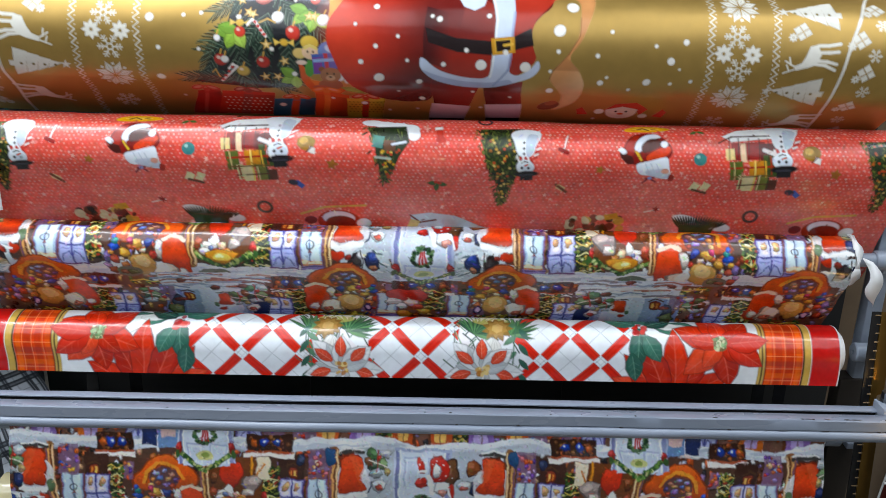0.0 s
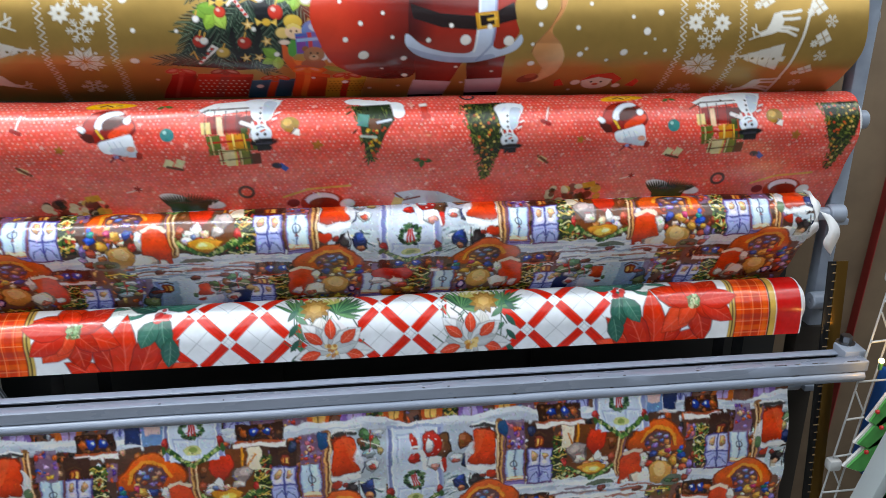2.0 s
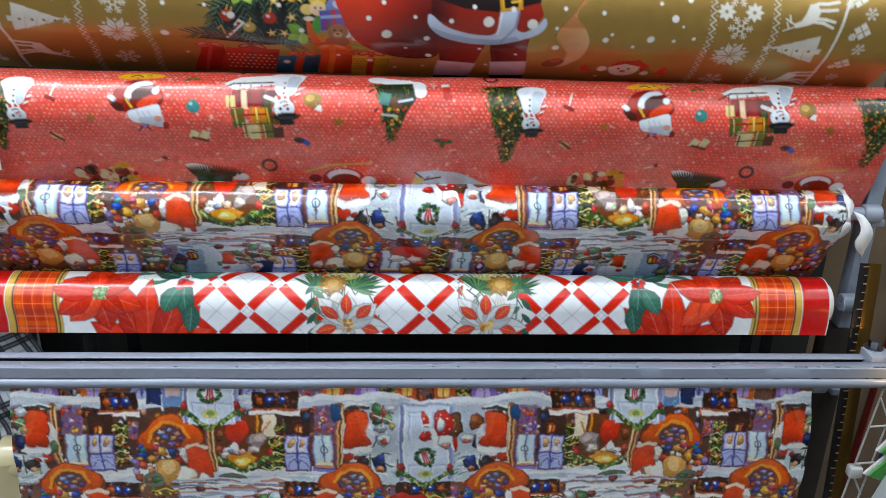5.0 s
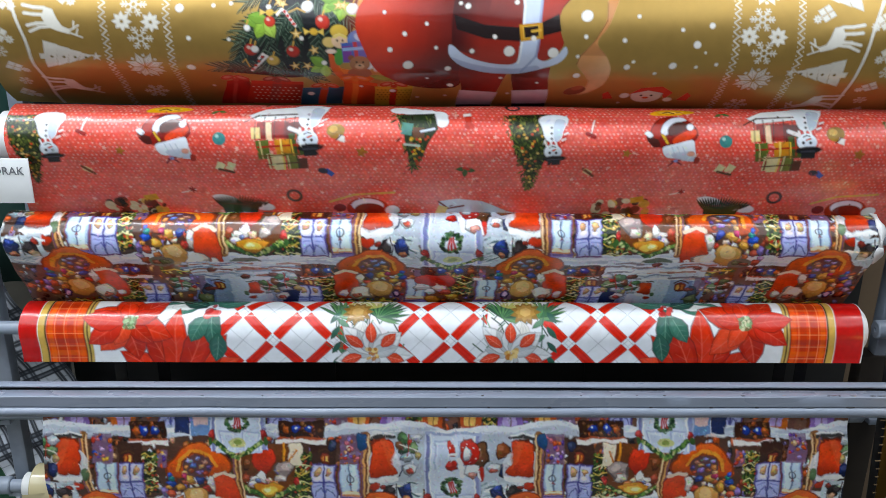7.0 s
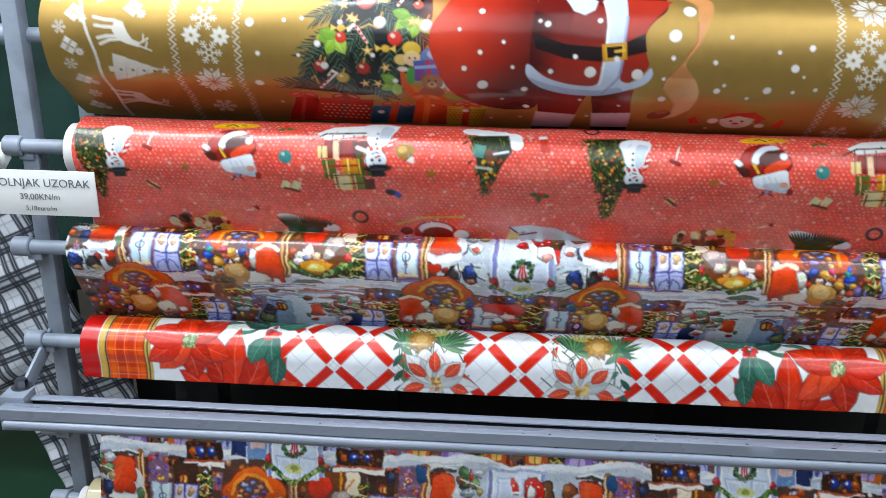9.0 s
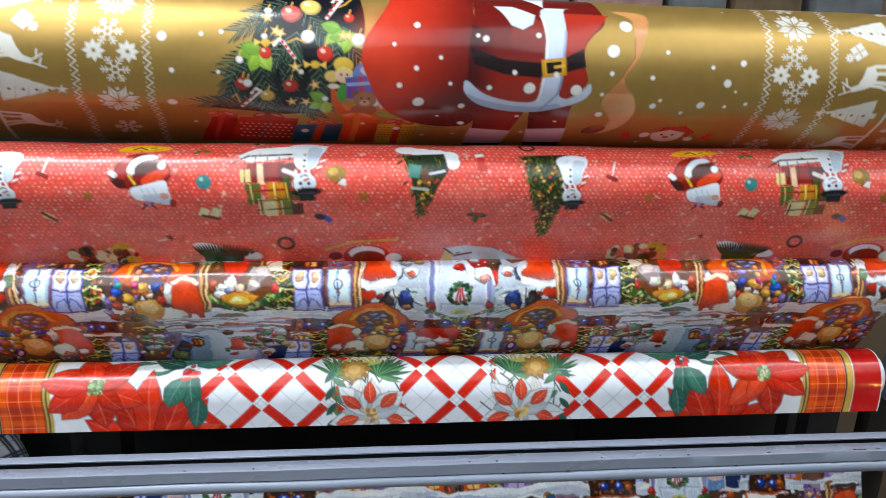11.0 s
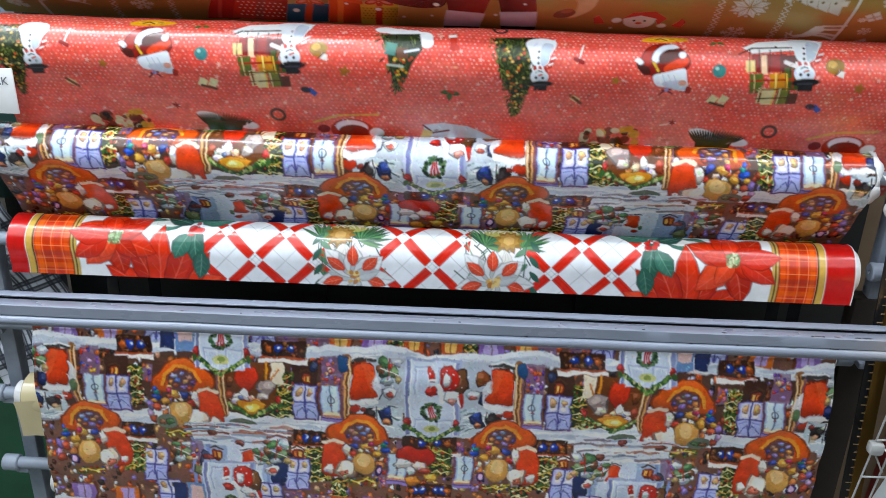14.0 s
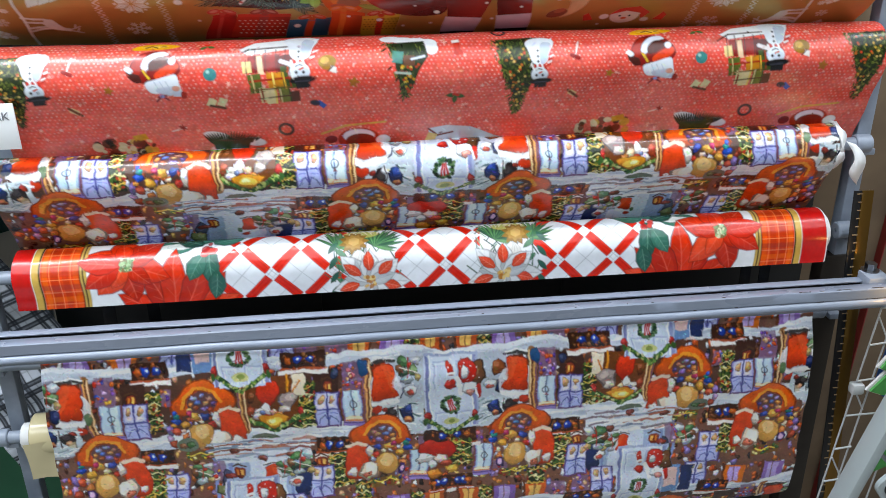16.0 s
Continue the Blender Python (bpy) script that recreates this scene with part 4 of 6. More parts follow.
def red_print():
    p = Print(-.642, .786, -.16, .22, STEP, "e2574a")
    p.cloud("e5837a", .16, .07, .30, 3)
    p.cloud("c8443a", .2, .09, .40, 11)
    p.cloud("d8958b", .22, .06, .42, 5, (.01, .08))
    g = p.rng
    # fine staggered dots and soft stars
    n = 0
    v = -.16
    while v < .22:
        us = np.arange(-.64 + (.0035 if n % 2 else 0), .786, .007)
        fade = max(.06, .7 - max(0, v + .02) * 3.0)
        if fade > .05:
            for u in us:
                p.ell(u + g.normal() * .0006, v + g.normal() * .0006, .0015, .0013, "f6ccc4", 0, fade * g.uniform(.1, 1))
        v += .0062
        n += 1
    for _ in range(430):
        u, v = g.uniform(-.64, .78), g.uniform(-.16, .21)
        p.star(u, v, g.uniform(.002, .0042), 5, "f0bcb0", .55, g.uniform(0, 1), .75)
    for k in range(2):
        o = k * .781
        tree_red(p, -.612 + o - .008 * k, -.005, .95 if k == 0 else 1.08)
        snow_figure(p, -.577 + o - .008 * k, -.01, 1.0)
        # candy cane, bows, stars
        p.stroke([(-.52 + o, -.046), (-.526 + o, -.02)], .003, "efd8d4")
        p.stroke([(-.531 + o, -.024), (-.52 + o, -.019)], .006, "8f1f1d")
        p.rect(-.527 + o, .042, .014, .009, "d8b183", .5)
        p.stroke([(-.535 + o, .036), (-.517 + o, .05)], .004, "6d3a1e")
        p.star(-.47 + o, .007, .008, 5, "a8702c", .5, .3)
        # round coat figure with belt, head down: plain shapes
        belted_coat(p, -.402 + o, -.022)
        # teal ball, parcel
        p.ell(-.316 + o, -.013, .010, .010, "3f7f80")
        p.ell(-.319 + o, -.017, .003, .003, "9cc9c4")
        for s in (-1, 1):
            p.rect(-.312 + o + s * .008, .034, .013, .015, "d9cfa4", .4)
        p.stroke([(-.322 + o, .04), (-.3 + o, .046)], .004, "5b3a22")
        p.stroke([(-.388 + o, .088), (-.365 + o, .082)], .0028, "ecc9c0")
        p.star(-.37 + o, .082, .007, 6, "8f2a22", .4)
        # sledge with parcels beside a figure of snow
        u = -.228 + o - .01 * k
        p.poly([(u - .045, -.052), (u - .02, -.068), (u + .02, -.074), (u + .08, -.078), (u + .07, -.058), (u + .03, -.05), (u - .03, -.042)], "eef1f4")
        p.rect(u - .004, -.028, .052, .028, "8a1f1a", -.08)
        p.rect(u + .026, -.026, .024, .03, "5d1a16", -.08)
        p.stroke([(u - .05, -.04), (u - .03, -.052), (u + .03, -.056)], .002, "4a2c22")
        for x, v0, w, h, c in ((-.032, -.022, .014, .018, "e0c98a"), (-.012, -.025, .009, .03, "e5c3a0"), (.012, .0, .03, .026, "c8842f"), (-.022, .004, .02, .03, "566127"), (.03, -.005, .02, .035, "3e4f22"), (.0, .026, .016, .03, "e2d3a2"), (.02, .024, .016, .03, "72762f"), (.036, .028, .015, .02, "5a2c1c"), (-.012, .024, .01, .028, "ddcf9c")):
            p.rect(u + x, v0, w, h, c, -.08)
        p.stroke([(u - .03, .0), (u + .04, -.005)], .003, "9a2a20")
        p.stroke([(u + .006, -.012), (u + .008, .04)], .003, "eacb70")
        for x in (-.034, -.02, -.004, .012, .026):
            p.stroke([(u + x, -.05), (u + x + .001, -.012)], .0016, "3a1c18", .8)
        for x, y0, y1, c in ((-.026, -.008, .018, "c9b27a"), (.022, -.012, .012, "d8b04a"), (.03, -.02, .01, "a33a26"), (-.014, .012, .036, "8a3a22"), (.014, .012, .038, "d8c890"), (.028, .014, .036, "3a4420")):
            p.stroke([(u + x, y0), (u + x + .002, y1)], .0026, c)
        p.stroke([(u - .028, .014), (u + .034, .010)], .002, "6d4a20")
        p.stroke([(u - .018, .03), (u + .03, .026)], .002, "5a2c1c")
        snow_figure(p, u + .048, -.03, 1.12)
        p.stroke([(u + .02, -.03), (u + .036, -.024)], .007, "d9d0d0")
        # bell, ginger star, cracker, wreath
        u = -.137 + o - .008 * k
        p.ell(u, -.026, .014, .012, "8f6a22")
        p.ell(u - .004, -.029, .007, .006, "c49a4a")
        p.poly([(u + .002, -.012), (u + .006, -.02), (u + .014, -.018), (u + .013, -.008)], "dfd9d4")
        p.stroke([(u + .0, -.012), (u + .008, -.02)], .0018, "5a2c22")
        p.star(u + .038, .007, .010, 5, "a5672c", .55, .2)
        p.rect(u - .014, .045, .016, .008, "3c56a5", .7)
        p.ell(u - .024, .042, .008, .005, "2b2b3a", .3)
        p.ring(u - .073, .092, .0105, .0045, "4b3230")
        # the repeat runs off the cloth's edge here
        if k == 1:
            tree_red(p, .752, .0, 1.0)
        # snowy fir in the middle of the repeat
        u = -.016 + (o if k == 0 else 9)
        for x, y, a, b in ((-.024, -.068, .016, .010), (-.006, -.064, .018, .009), (.014, -.06, .018, .009), (.034, -.05, .016, .014), (.042, -.042, .010, .010)):
            p.ell(u + x, y, a, b, "eceff4")
        p.poly([(u - .03, -.055), (u + .028, -.058), (u + .036, -.03), (u + .02, -.008), (u - .002, .038), (u - .012, .012), (u - .016, -.02)], "27331f")
        for q in range(120):
            t = g.random()
            x = u - .002 + t * -.002 + g.uniform(-1, 1) * (.032 * (1 - t) + .002)
            p.petal(x, -.058 + .094 * t, .011, .0026, g.uniform(.6, 2.6), ("2c3b24", "45542a", "1c2619", "5d6a34")[g.integers(4)])
        for q in range(26):
            t = g.random()
            p.ell(u + .002 + g.uniform(-1, 1) * .022 * (1 - t), -.02 + .05 * t, .0022, .0022, ("c99a34", "b5462c", "d8c060")[g.integers(3)])
        p.rect(u - .012, -.03, .017, .019, "4d8378", .15)
        p.rect(u + .006, -.024, .018, .016, "63412f", .05)
        p.stroke([(u + .01, -.026), (u + .03, -.03)], .004, "d6deea")
        p.stroke([(u - .016, -.006), (u + .006, -.004)], .004, "a9b8ac")
        # stocking, holly, small wreath above
        p.rect(.065 + o, -.046, .010, .016, "c33a2c", -.15)
        p.ell(.068 + o, -.035, .008, .005, "b8342a")
        p.rect(.063 + o, -.055, .012, .006, "efe6e2", -.15)
        for q in (.2, 1.6, 3.2):
            p.petal(.062 + o, .038, .016, .008, q, "3d5a2e")
        p.blobs(3, .058 + o, .066 + o, .034, .04, .003, ["c8352b"])
        p.ring(.135 + o, -.078, .010, .004, "4b3230")
        # lower row: cloud firs, sledges, parcels
        u = -.3 + o
        p.ell(u - .022, .1, .02, .008, "e0e5ec", .2)
        p.ell(u + .035, .115, .02, .009, "dfe3ea", .2)
        for q in range(22):
            p.petal(u - .028 + q * .0026, .118, .026, .004, -2.2 + q * .08, "20301f")
        p.poly([(u - .03, .112), (u + .03, .112), (u + .012, .2), (u - .01, .2)], "2b3a22")
        u = -.095 + o
        p.stroke([(u - .06, .105), (u - .02, .09), (u + .045, .085)], .004, "d0a355")
        p.ell(u + .0, .118, .034, .022, "a8321f")
        p.ell(u + .0, .112, .026, .014, "ded8e4")
        p.ell(u + .003, .122, .024, .014, "74231a")
        p.ell(u + .04, .122, .012, .01, "e4dee4")
        p.ell(u - .045, .118, .01, .008, "7a231c")
        u = .07 + o
        p.poly([(u - .05, .103), (u - .02, .097), (u + .02, .102), (u + .06, .122), (u + .1, .135), (u - .02, .14), (u - .05, .118)], "c8cdd8")
        p.stroke([(u - .05, .104), (u - .035, .118), (u - .01, .112)], .003, "7a2c20")
        p.rect(u - .045, .122, .016, .018, "d3b476", .3)
        u = -.47 + o
        p.blobs(40, u - .04, u + .05, .1, .14, .007, ["4a2a18", "2a1d14", "caa04a", "6d2a1a", "d8c8a8"])
        p.rect(u + .03, .098, .022, .012, "c7963c", -.2)
        # holly bits near the top
        p.blobs(3, -.26 + o, -.245 + o, -.085, -.08, .003, ["c8352b", "3d5a2e"])
        for q in (.3, 2.6):
            p.petal(.46 - .781 * (1 - k), -.062, .013, .006, q, "4a6a34")
        p.ell(.46 - .781 * (1 - k), -.066, .004, .003, "d8372b")
    p.dabs(2600, .0028, .14, -.16, .2)
    p.speckle(.009, .10)
    p.speckle(.0035, .2)
    p.ink(.35, 3.5, "30201c")
    p.contrast(1.0, 1.08)
    return p


def lattice(p, ua, ub, uc, vc, half):
    """Red ribbon trellis over white with thin grey cross lines, about a crossing at (uc, vc)."""
    sl, U, V = p.window(ua, ub, -.16, .06)
    a, b = (U - uc) + (V - vc), (U - uc) - (V - vc)
    per = 2 * half
    da, db = (a + half) % per - half, (b + half) % per - half
    thin = np.minimum(abs(abs(da) - half), abs(abs(db) - half))
    p.lay(sl, np.clip(0.5 - (thin - .0005) / p.step, 0, 1) * .6, "7c8794")
    rib = np.minimum(abs(da), abs(db)) - .0108
    p.lay(sl, np.clip(0.5 - rib / p.step, 0, 1), "cf3126")
    for w, c in ((.0046, "a81d16"), (.0086, "e05a44")):
        line = np.minimum(abs(abs(da) - w), abs(abs(db) - w)) - .0006
        p.lay(sl, np.clip(0.5 - line / p.step, 0, 1) * .6, c)
    sq = np.maximum(abs(da), abs(db)) - .0125
    p.lay(sl, np.clip(0.5 - sq / p.step, 0, 1), "e9edf3")
    fine = np.minimum(abs(abs(da) - .006), abs(abs(db) - .006)) - .0004
    p.lay(sl, np.clip(0.5 - fine / p.step, 0, 1) * np.clip(0.5 - sq / p.step, 0, 1) * .7, "7c8794")


def big_poinsettia(p, u, v, r, cols, vein, seed):
    g = np.random.default_rng(seed)
    for ring, n, ln in ((0, 6, 1.0), (1, 5, .66)):
        for k in range(n):
            a = k * math.tau / n + ring * .55 + .25 + g.uniform(-.12, .12)
            p.petal(u, v, r * ln * g.uniform(.85, 1.08), r * .56 * ln, a, cols[(k + ring) % len(cols)], vein=vein)
    p.ell(u, v, .012, .013, "4e6a44", 0, .8)
    p.blobs(34, u - .010, u + .010, v - .011, v + .011, .0028, ["6d8f5a", "b9c49a", "4e7048", "d0cca4", "8fae7a"])


def red_flowers(p, m, mu):
    """The corner bouquet with leaves; m mirrors it about mu."""
    def q(u):
        return mu + (u - mu) * m

    def ang(a):
        return a if m > 0 else math.pi - a
    for u, v, ln, w, a in ((-.445, -.055, .075, .03, -.45), (-.42, -.085, .08, .035, .15), (-.37, -.075, .06, .035, -.5), (-.405, -.045, .06, .03, -.9)):
        p.petal(q(u), v, ln, w, ang(a), "3a6a5c", vein="86ac9c")
    for u, v, ln, w, a in ((-.45, -.03, .06, .03, -.7), (-.42, -.06, .05, .02, -.1), (-.43, -.09, .06, .02, .2)):
        p.petal(q(u), v, ln, w, ang(a), "dfe5e2", vein="b7c2bd")
    R = ["c8351f", "b22c1a", "d64a30", "bc3119"]
    for k, (u, v, ln, w, a) in enumerate(((-.43, .065, .085, .04, -2.6), (-.42, .065, .10, .04, -1.95), (-.385, .07, .085, .036, -.45), (-.395, .07, .105, .04, -.85), (-.415, .07, .125, .044, -1.5), (-.402, .07, .125, .042, -1.15))):
        p.petal(q(u), v, ln, w, ang(a), R[k % 4], vein="e0705c")
    big_poinsettia(p, q(-.484), -.03, .076, R, "e0705c", 4 if m > 0 else 9)
    for k, (u, v, ln, w, a) in enumerate(((-.352, -.055, .075, .030, 1.5), (-.345, -.065, .055, .030, -.3), (-.362, -.062, .05, .03, -2.7), (-.338, -.01, .05, .028, 1.75), (-.36, -.04, .05, .03, 2.1))):
        p.petal(q(u), v, ln, w, ang(a), ("2c5a4e", "37695a", "254c42")[k % 3], vein="7aa692")
    p.blobs(7, *sorted((q(-.362), q(-.340))), -.065, -.04, .006, ["a02424", "c94a44"])


def bouquet(p, u, v, m):
    g = np.random.default_rng(5)
    for k in range(70):
        x, y, a = u + g.uniform(-.055, .055), v + g.uniform(-.075, .03), -1.57 + g.uniform(-1.0, 1.0)
        p.stroke([(x, y), (x + .022 * math.cos(a), y + .022 * math.sin(a))], .0018, ("2f5a44", "4f7d56", "7ba078", "24483a")[k % 4])
    for k in range(26):
        a = -2.2 + 2.6 * k / 25
        for s in (-1, 1):
            p.petal(u - m * .012 + s * m * .03, v - .035, .05 * g.uniform(.7, 1.1), .006, a + g.uniform(-.2, .2) - .3, ("3f6a48", "5b8a58", "2f5440")[k % 3])
    for k in range(9):
        p.petal(u - m * .05 + .004 * (k % 2), v - .06 + k * .013, .026, .010, (2.2 if k % 2 else .6) if m > 0 else (.9 if k % 2 else 2.5), ("547f62", "2f5a4c")[k % 2])
    p.stroke([(u - m * .05, v - .07), (u - m * .045, v), (u - m * .04, v + .05)], .0018, "3d6850")
    p.ell(u - .006 * m, v - .066, .03, .012, "e3d67a", 0, .5)
    for ring, n, r in ((0, 11, .026), (1, 9, .018), (2, 6, .010)):
        for k in range(n):
            a = k * math.tau / n + ring * .3
            p.petal(u - m * .018, v - .048, r, .012, a, ("8a6a34", "a9854a", "c4a468")[ring])
    for k in range(4):
        p.petal(u - m * .01, v - .03, .03, .012, 1.0 + k * .35, "dcdcd8", vein="b8bab8")
    for k in range(7):
        a = k * math.tau / 7 + .2
        ln = .062 * g.uniform(.85, 1.15)
        p.petal(u + m * .006, v + .026, ln, .034, a + g.uniform(-.15, .15), "d6dade", vein="8f979c")
        p.petal(u + m * .006, v + .026, ln * .7, .024, a + .42, "b4babe", vein="8f979c")
        p.petal(u + m * .006 + .02 * math.cos(a), v + .026 + .02 * math.sin(a), .034, .018, a + g.uniform(-.1, .1), "cb4a33", vein="f0a890")
    p.blobs(18, u + m * .006 - .009, u + m * .006 + .009, v + .018, v + .036, .004, ["caa057", "b0722f", "e0c98a"])


def poinsettia_print():
    p = Print(-.664, .731, -.13, .041, .0014, "e4e9f0")
    for ua, ub, uc, vc in ((-.36, -.12, -.25, 0), (-.1, .18, .042, .001), (.12, .42, .237, .005)):
        lattice(p, ua, ub, uc, vc, .0495)
    for u in (-.095, .15):
        p.ell(u + (.01 if u < 0 else -.005), -.03, .042, .11, "e9edf2", 0, .9)
    bouquet(p, -.094, -.002, 1)
    bouquet(p, .148, -.002, -1)
    mu = .0245
    for m in (1, -1):
        w = p.window(-.55 if m > 0 else .40, -.35 if m > 0 else .60, -.13, .06)
        p.lay(w[0], np.ones(w[1].shape), "e6eaee")
        red_flowers(p, m, mu)
    for m in (1, -1):
        def q(u):
            return mu + (u - mu) * m
        p.rect((q(-.68) + q(-.634)) / 2, -.04, abs(q(-.634) - q(-.68)), .2, "bb2624")
        p.rect(q(-.626), -.04, .014, .2, "c7a355")
        p.rect(q(-.6205), -.04, .0028, .2, "2f2413")
        p.rect(q(-.588), -.04, .062, .2, "d84a1c")
        for u, w, c in ((-.612, .008, "e8702f"), (-.597, .012, "a82c1c"), (-.58, .010, "b5321e"), (-.564, .008, "e0602c")):
            p.rect(q(u), -.04, w, .2, c, 0, .6)
        for k in range(9):
            p.rect(q(-.588), -.13 + k * .022, .062, .009, ("9a2a1c", "e8702f", "a83420")[k % 3], 0, .45)
            p.rect(q(-.588), -.121 + k * .022, .062, .0012, "f0a070", 0, .6)
        for u in (-.605, -.59, -.572):
            p.rect(q(u), -.04, .0012, .2, "f0a070", 0, .5)
        p.rect(q(-.552), -.04, .011, .2, "c0a25c")
        p.rect(q(-.5525), -.04, .002, .2, "2f2413")
        p.rect(q(-.558), -.04, .0015, .2, "2f2413")
    p.speckle(.012, .10)
    p.speckle(.004, .10)
    p.ink(.28, 4.0, "3a2a2c")
    # petals that overlap the border
    for m in (1, -1):
        for a, ln in ((2.55, .08), (3.25, .078)):
            p.petal(mu + (-.484 - mu) * m - m * .012, -.03, ln - .012, .036, a if m > 0 else math.pi - a, "c23326", vein="e0705c")
    p.contrast(1.0, 1.08)
    return p


TOY = ["c9a8d8", "a690d8", "e8b890", "8fa8e0", "5a3c9a", "8a5ac0", "2a54b8", "d85a2a", "e8b040", "c83a2a", "e07a88", "f0d8c8", "b05a30", "7a4ab0", "e07030"]


def toys(d, x, y, w, h, n):
    g = d.p.rng
    d.rect(x, y, w, h, "8a6a8c", .8)
    for _ in range(n):
        r = g.uniform(2.2, 5.2)
        d.lump(x + g.uniform(-.45, .45) * w, y + g.uniform(-.45, .45) * h, r, r * g.uniform(.7, 1.2), TOY[g.integers(len(TOY))], g.uniform(0, 3))


def pillar(d, x, y0, y1, lean=0):
    for o, w, c in ((0, 15, "a8703f"), (-5, 3, "e8c79a"), (-1.5, 2, "6d3d2c"), (2, 3, "e0a868"), (5.5, 2, "7a4f78")):
        d.line([(x + o - lean, y0), (x + o, y1)], w, c)


def ring_window(d, x, y):
    d.rect(x, y - 2, 39, 62, "8a5432")
    d.rect(x, y - 4, 33, 56, "a9c4e0")
    d.rect(x - 7, y - 6, 11, 50, "d6e6f2")
    d.rect(x + 8, y - 6, 11, 50, "c6daec")
    d.poly([(x - 16, y + 12), (x + 16, y + 12), (x + 16, y + 21), (x - 16, y + 21)], "e8945a")
    d.poly([(x - 16, y + 14), (x - 8, y + 11), (x, y + 14), (x + 8, y + 11), (x + 16, y + 14), (x + 16, y + 18), (x - 16, y + 18)], "fbe6c8")
    d.rect(x, y + 25, 37, 8, "9884cc")
    d.rect(x, y + 23, 37, 1.8, "5f3d80")
    d.line([(x, y - 32), (x, y + 12)], 1.6, "56608c")
    for s in (-1, 1):
        d.line([(x + s * 16.5, y - 32), (x + s * 16.5, y + 20)], 2, "7a5a9a")
    d.p.ring(*d.at(x, y - 10), .0055, .0016, "4a4a58")
    d.line([(x - 2, y - 1), (x, y - 4), (x + 2, y - 1)], 1.4, "a04030")


def purple_window(d, x, y):
    d.rect(x, y, 45, 62, "5a4a94")
    d.rect(x, y, 40, 58, "a9aee2")
    for sx in (-1, 1):
        d.rect(x + sx * 9.5, y - 15, 16, 25, "cfd0ee")
        d.rect(x + sx * 9.5, y + 14, 16, 27, "b4bcec")
        d.lump(x + sx * 10, y - 18, 6, 8, "e6b27c")
        d.ell(x + sx * 9, y - 8, 5, 3, "f2e2e0")
        d.line([(x + sx * 17, y + 24), (x + sx * 12, y + 14), (x + sx * 4, y + 9), (x + sx * 1.5, y + 16)], 1.8, "6468b4")
        d.line([(x + sx * 17, y + 6), (x + sx * 4, y + 4)], 1.4, "7c80c8")
    d.line([(x, y - 29), (x, y + 29)], 2.8, "5054a4")
    d.line([(x - 20, y - 1), (x + 20, y - 1)], 2.6, "5054a4")
    d.rect(x, y + 30, 47, 3, "75508c")


def lantern(d, x, y):
    d.form([(x - 10, y - 8), (x + 10, y - 8), (x + 8, y + 11), (x - 8, y + 11)], "8a3018")
    d.rect(x - 3.5, y + 1, 5, 10, "f0b860")
    d.rect(x + 4, y + 1, 4, 10, "d88038")
    d.line([(x - 11, y - 9), (x, y - 14), (x + 11, y - 9)], 3, "5a3a24")


def green_tree(d, x, y, w, h):
    g = d.p.rng
    d.rect(x, y, w, h, "27391c")
    for _ in range(int(w * h / 14)):
        r = g.uniform(1.6, 3.2)
        d.ell(x + g.uniform(-.54, .54) * w, y + g.uniform(-.52, .52) * h, r, r * .8, ("2c4a22", "456a2c", "5f8038", "1c2a18", "87913f", "d8d6a8", "c9a24a", "b03a28")[g.integers(8)], g.uniform(0, 3))
    k = 0
    for q in np.arange(y - h / 2 + 6, y + h / 2, 13):
        s = 1 if k % 2 else -1
        d.line([(x - w * .45, q + 3 * s), (x - w * .15, q - 2 * s), (x + w * .12, q + 3 * s), (x + w * .45, q - 2 * s)], 2.0, "e0dca0" if k % 2 else "d6b95a")
        k += 1


def mantel(d, x, y, w):
    g = d.p.rng
    d.rect(x, y, w, 28, "45240f")
    for _ in range(int(w / 2.2)):
        r = g.uniform(2.5, 5.5)
        d.lump(x + g.uniform(-.46, .46) * w, y + g.uniform(-11, 9), r, r * .8, ("7a4420", "2c1a12", "8f5a2c", "5a2414", "a8561f", "6d3c1c")[g.integers(6)], g.uniform(0, 3))
    for o in (-.16, .14):
        d.lump(x + o * w, y - 1, 8, 7.5, "1d46b4")
        d.ell(x + o * w - 2, y - 3, 2.2, 1.8, "cfe0f8")
    d.lump(x + .34 * w, y, 7, 6, "c0601c")
    d.poly([(x - w * .55, y + 12), (x - w * .2, y + 14), (x + w * .2, y + 12), (x + w * .56, y + 14), (x + w * .56, y + 22), (x + w * .1, y + 20), (x - w * .55, y + 22)], "e6dcd8")
    d.line([(x - w * .5, y + 12), (x + w * .1, y + 13), (x + w * .5, y + 12)], 3.5, "b8552c")


def vee_garland(d, x, y, w, h):
    g = d.p.rng
    d.line([(x - w, y), (x - w * .4, y + h * .62), (x, y + h), (x + w * .4, y + h * .62), (x + w, y)], 7.5, "3a6230")
    for t in np.linspace(0, 1, 26):
        for s in (-1, 1):
            d.ell(x + s * w * (1 - t) + g.normal() * 1.6, y + h * t + g.normal() * 1.6, 2.8, 2.1, ("2f5a2c", "6f9a48", "a8b868", "4a7a3a", "c4c890")[g.integers(5)], g.uniform(0, 3))
    for s in (-1, 1):
        d.lump(x + s * w, y - 7, 6, 9, "b8302a")
        d.ell(x + s * (w + 3), y + 2, 4, 6, "3f6a34")


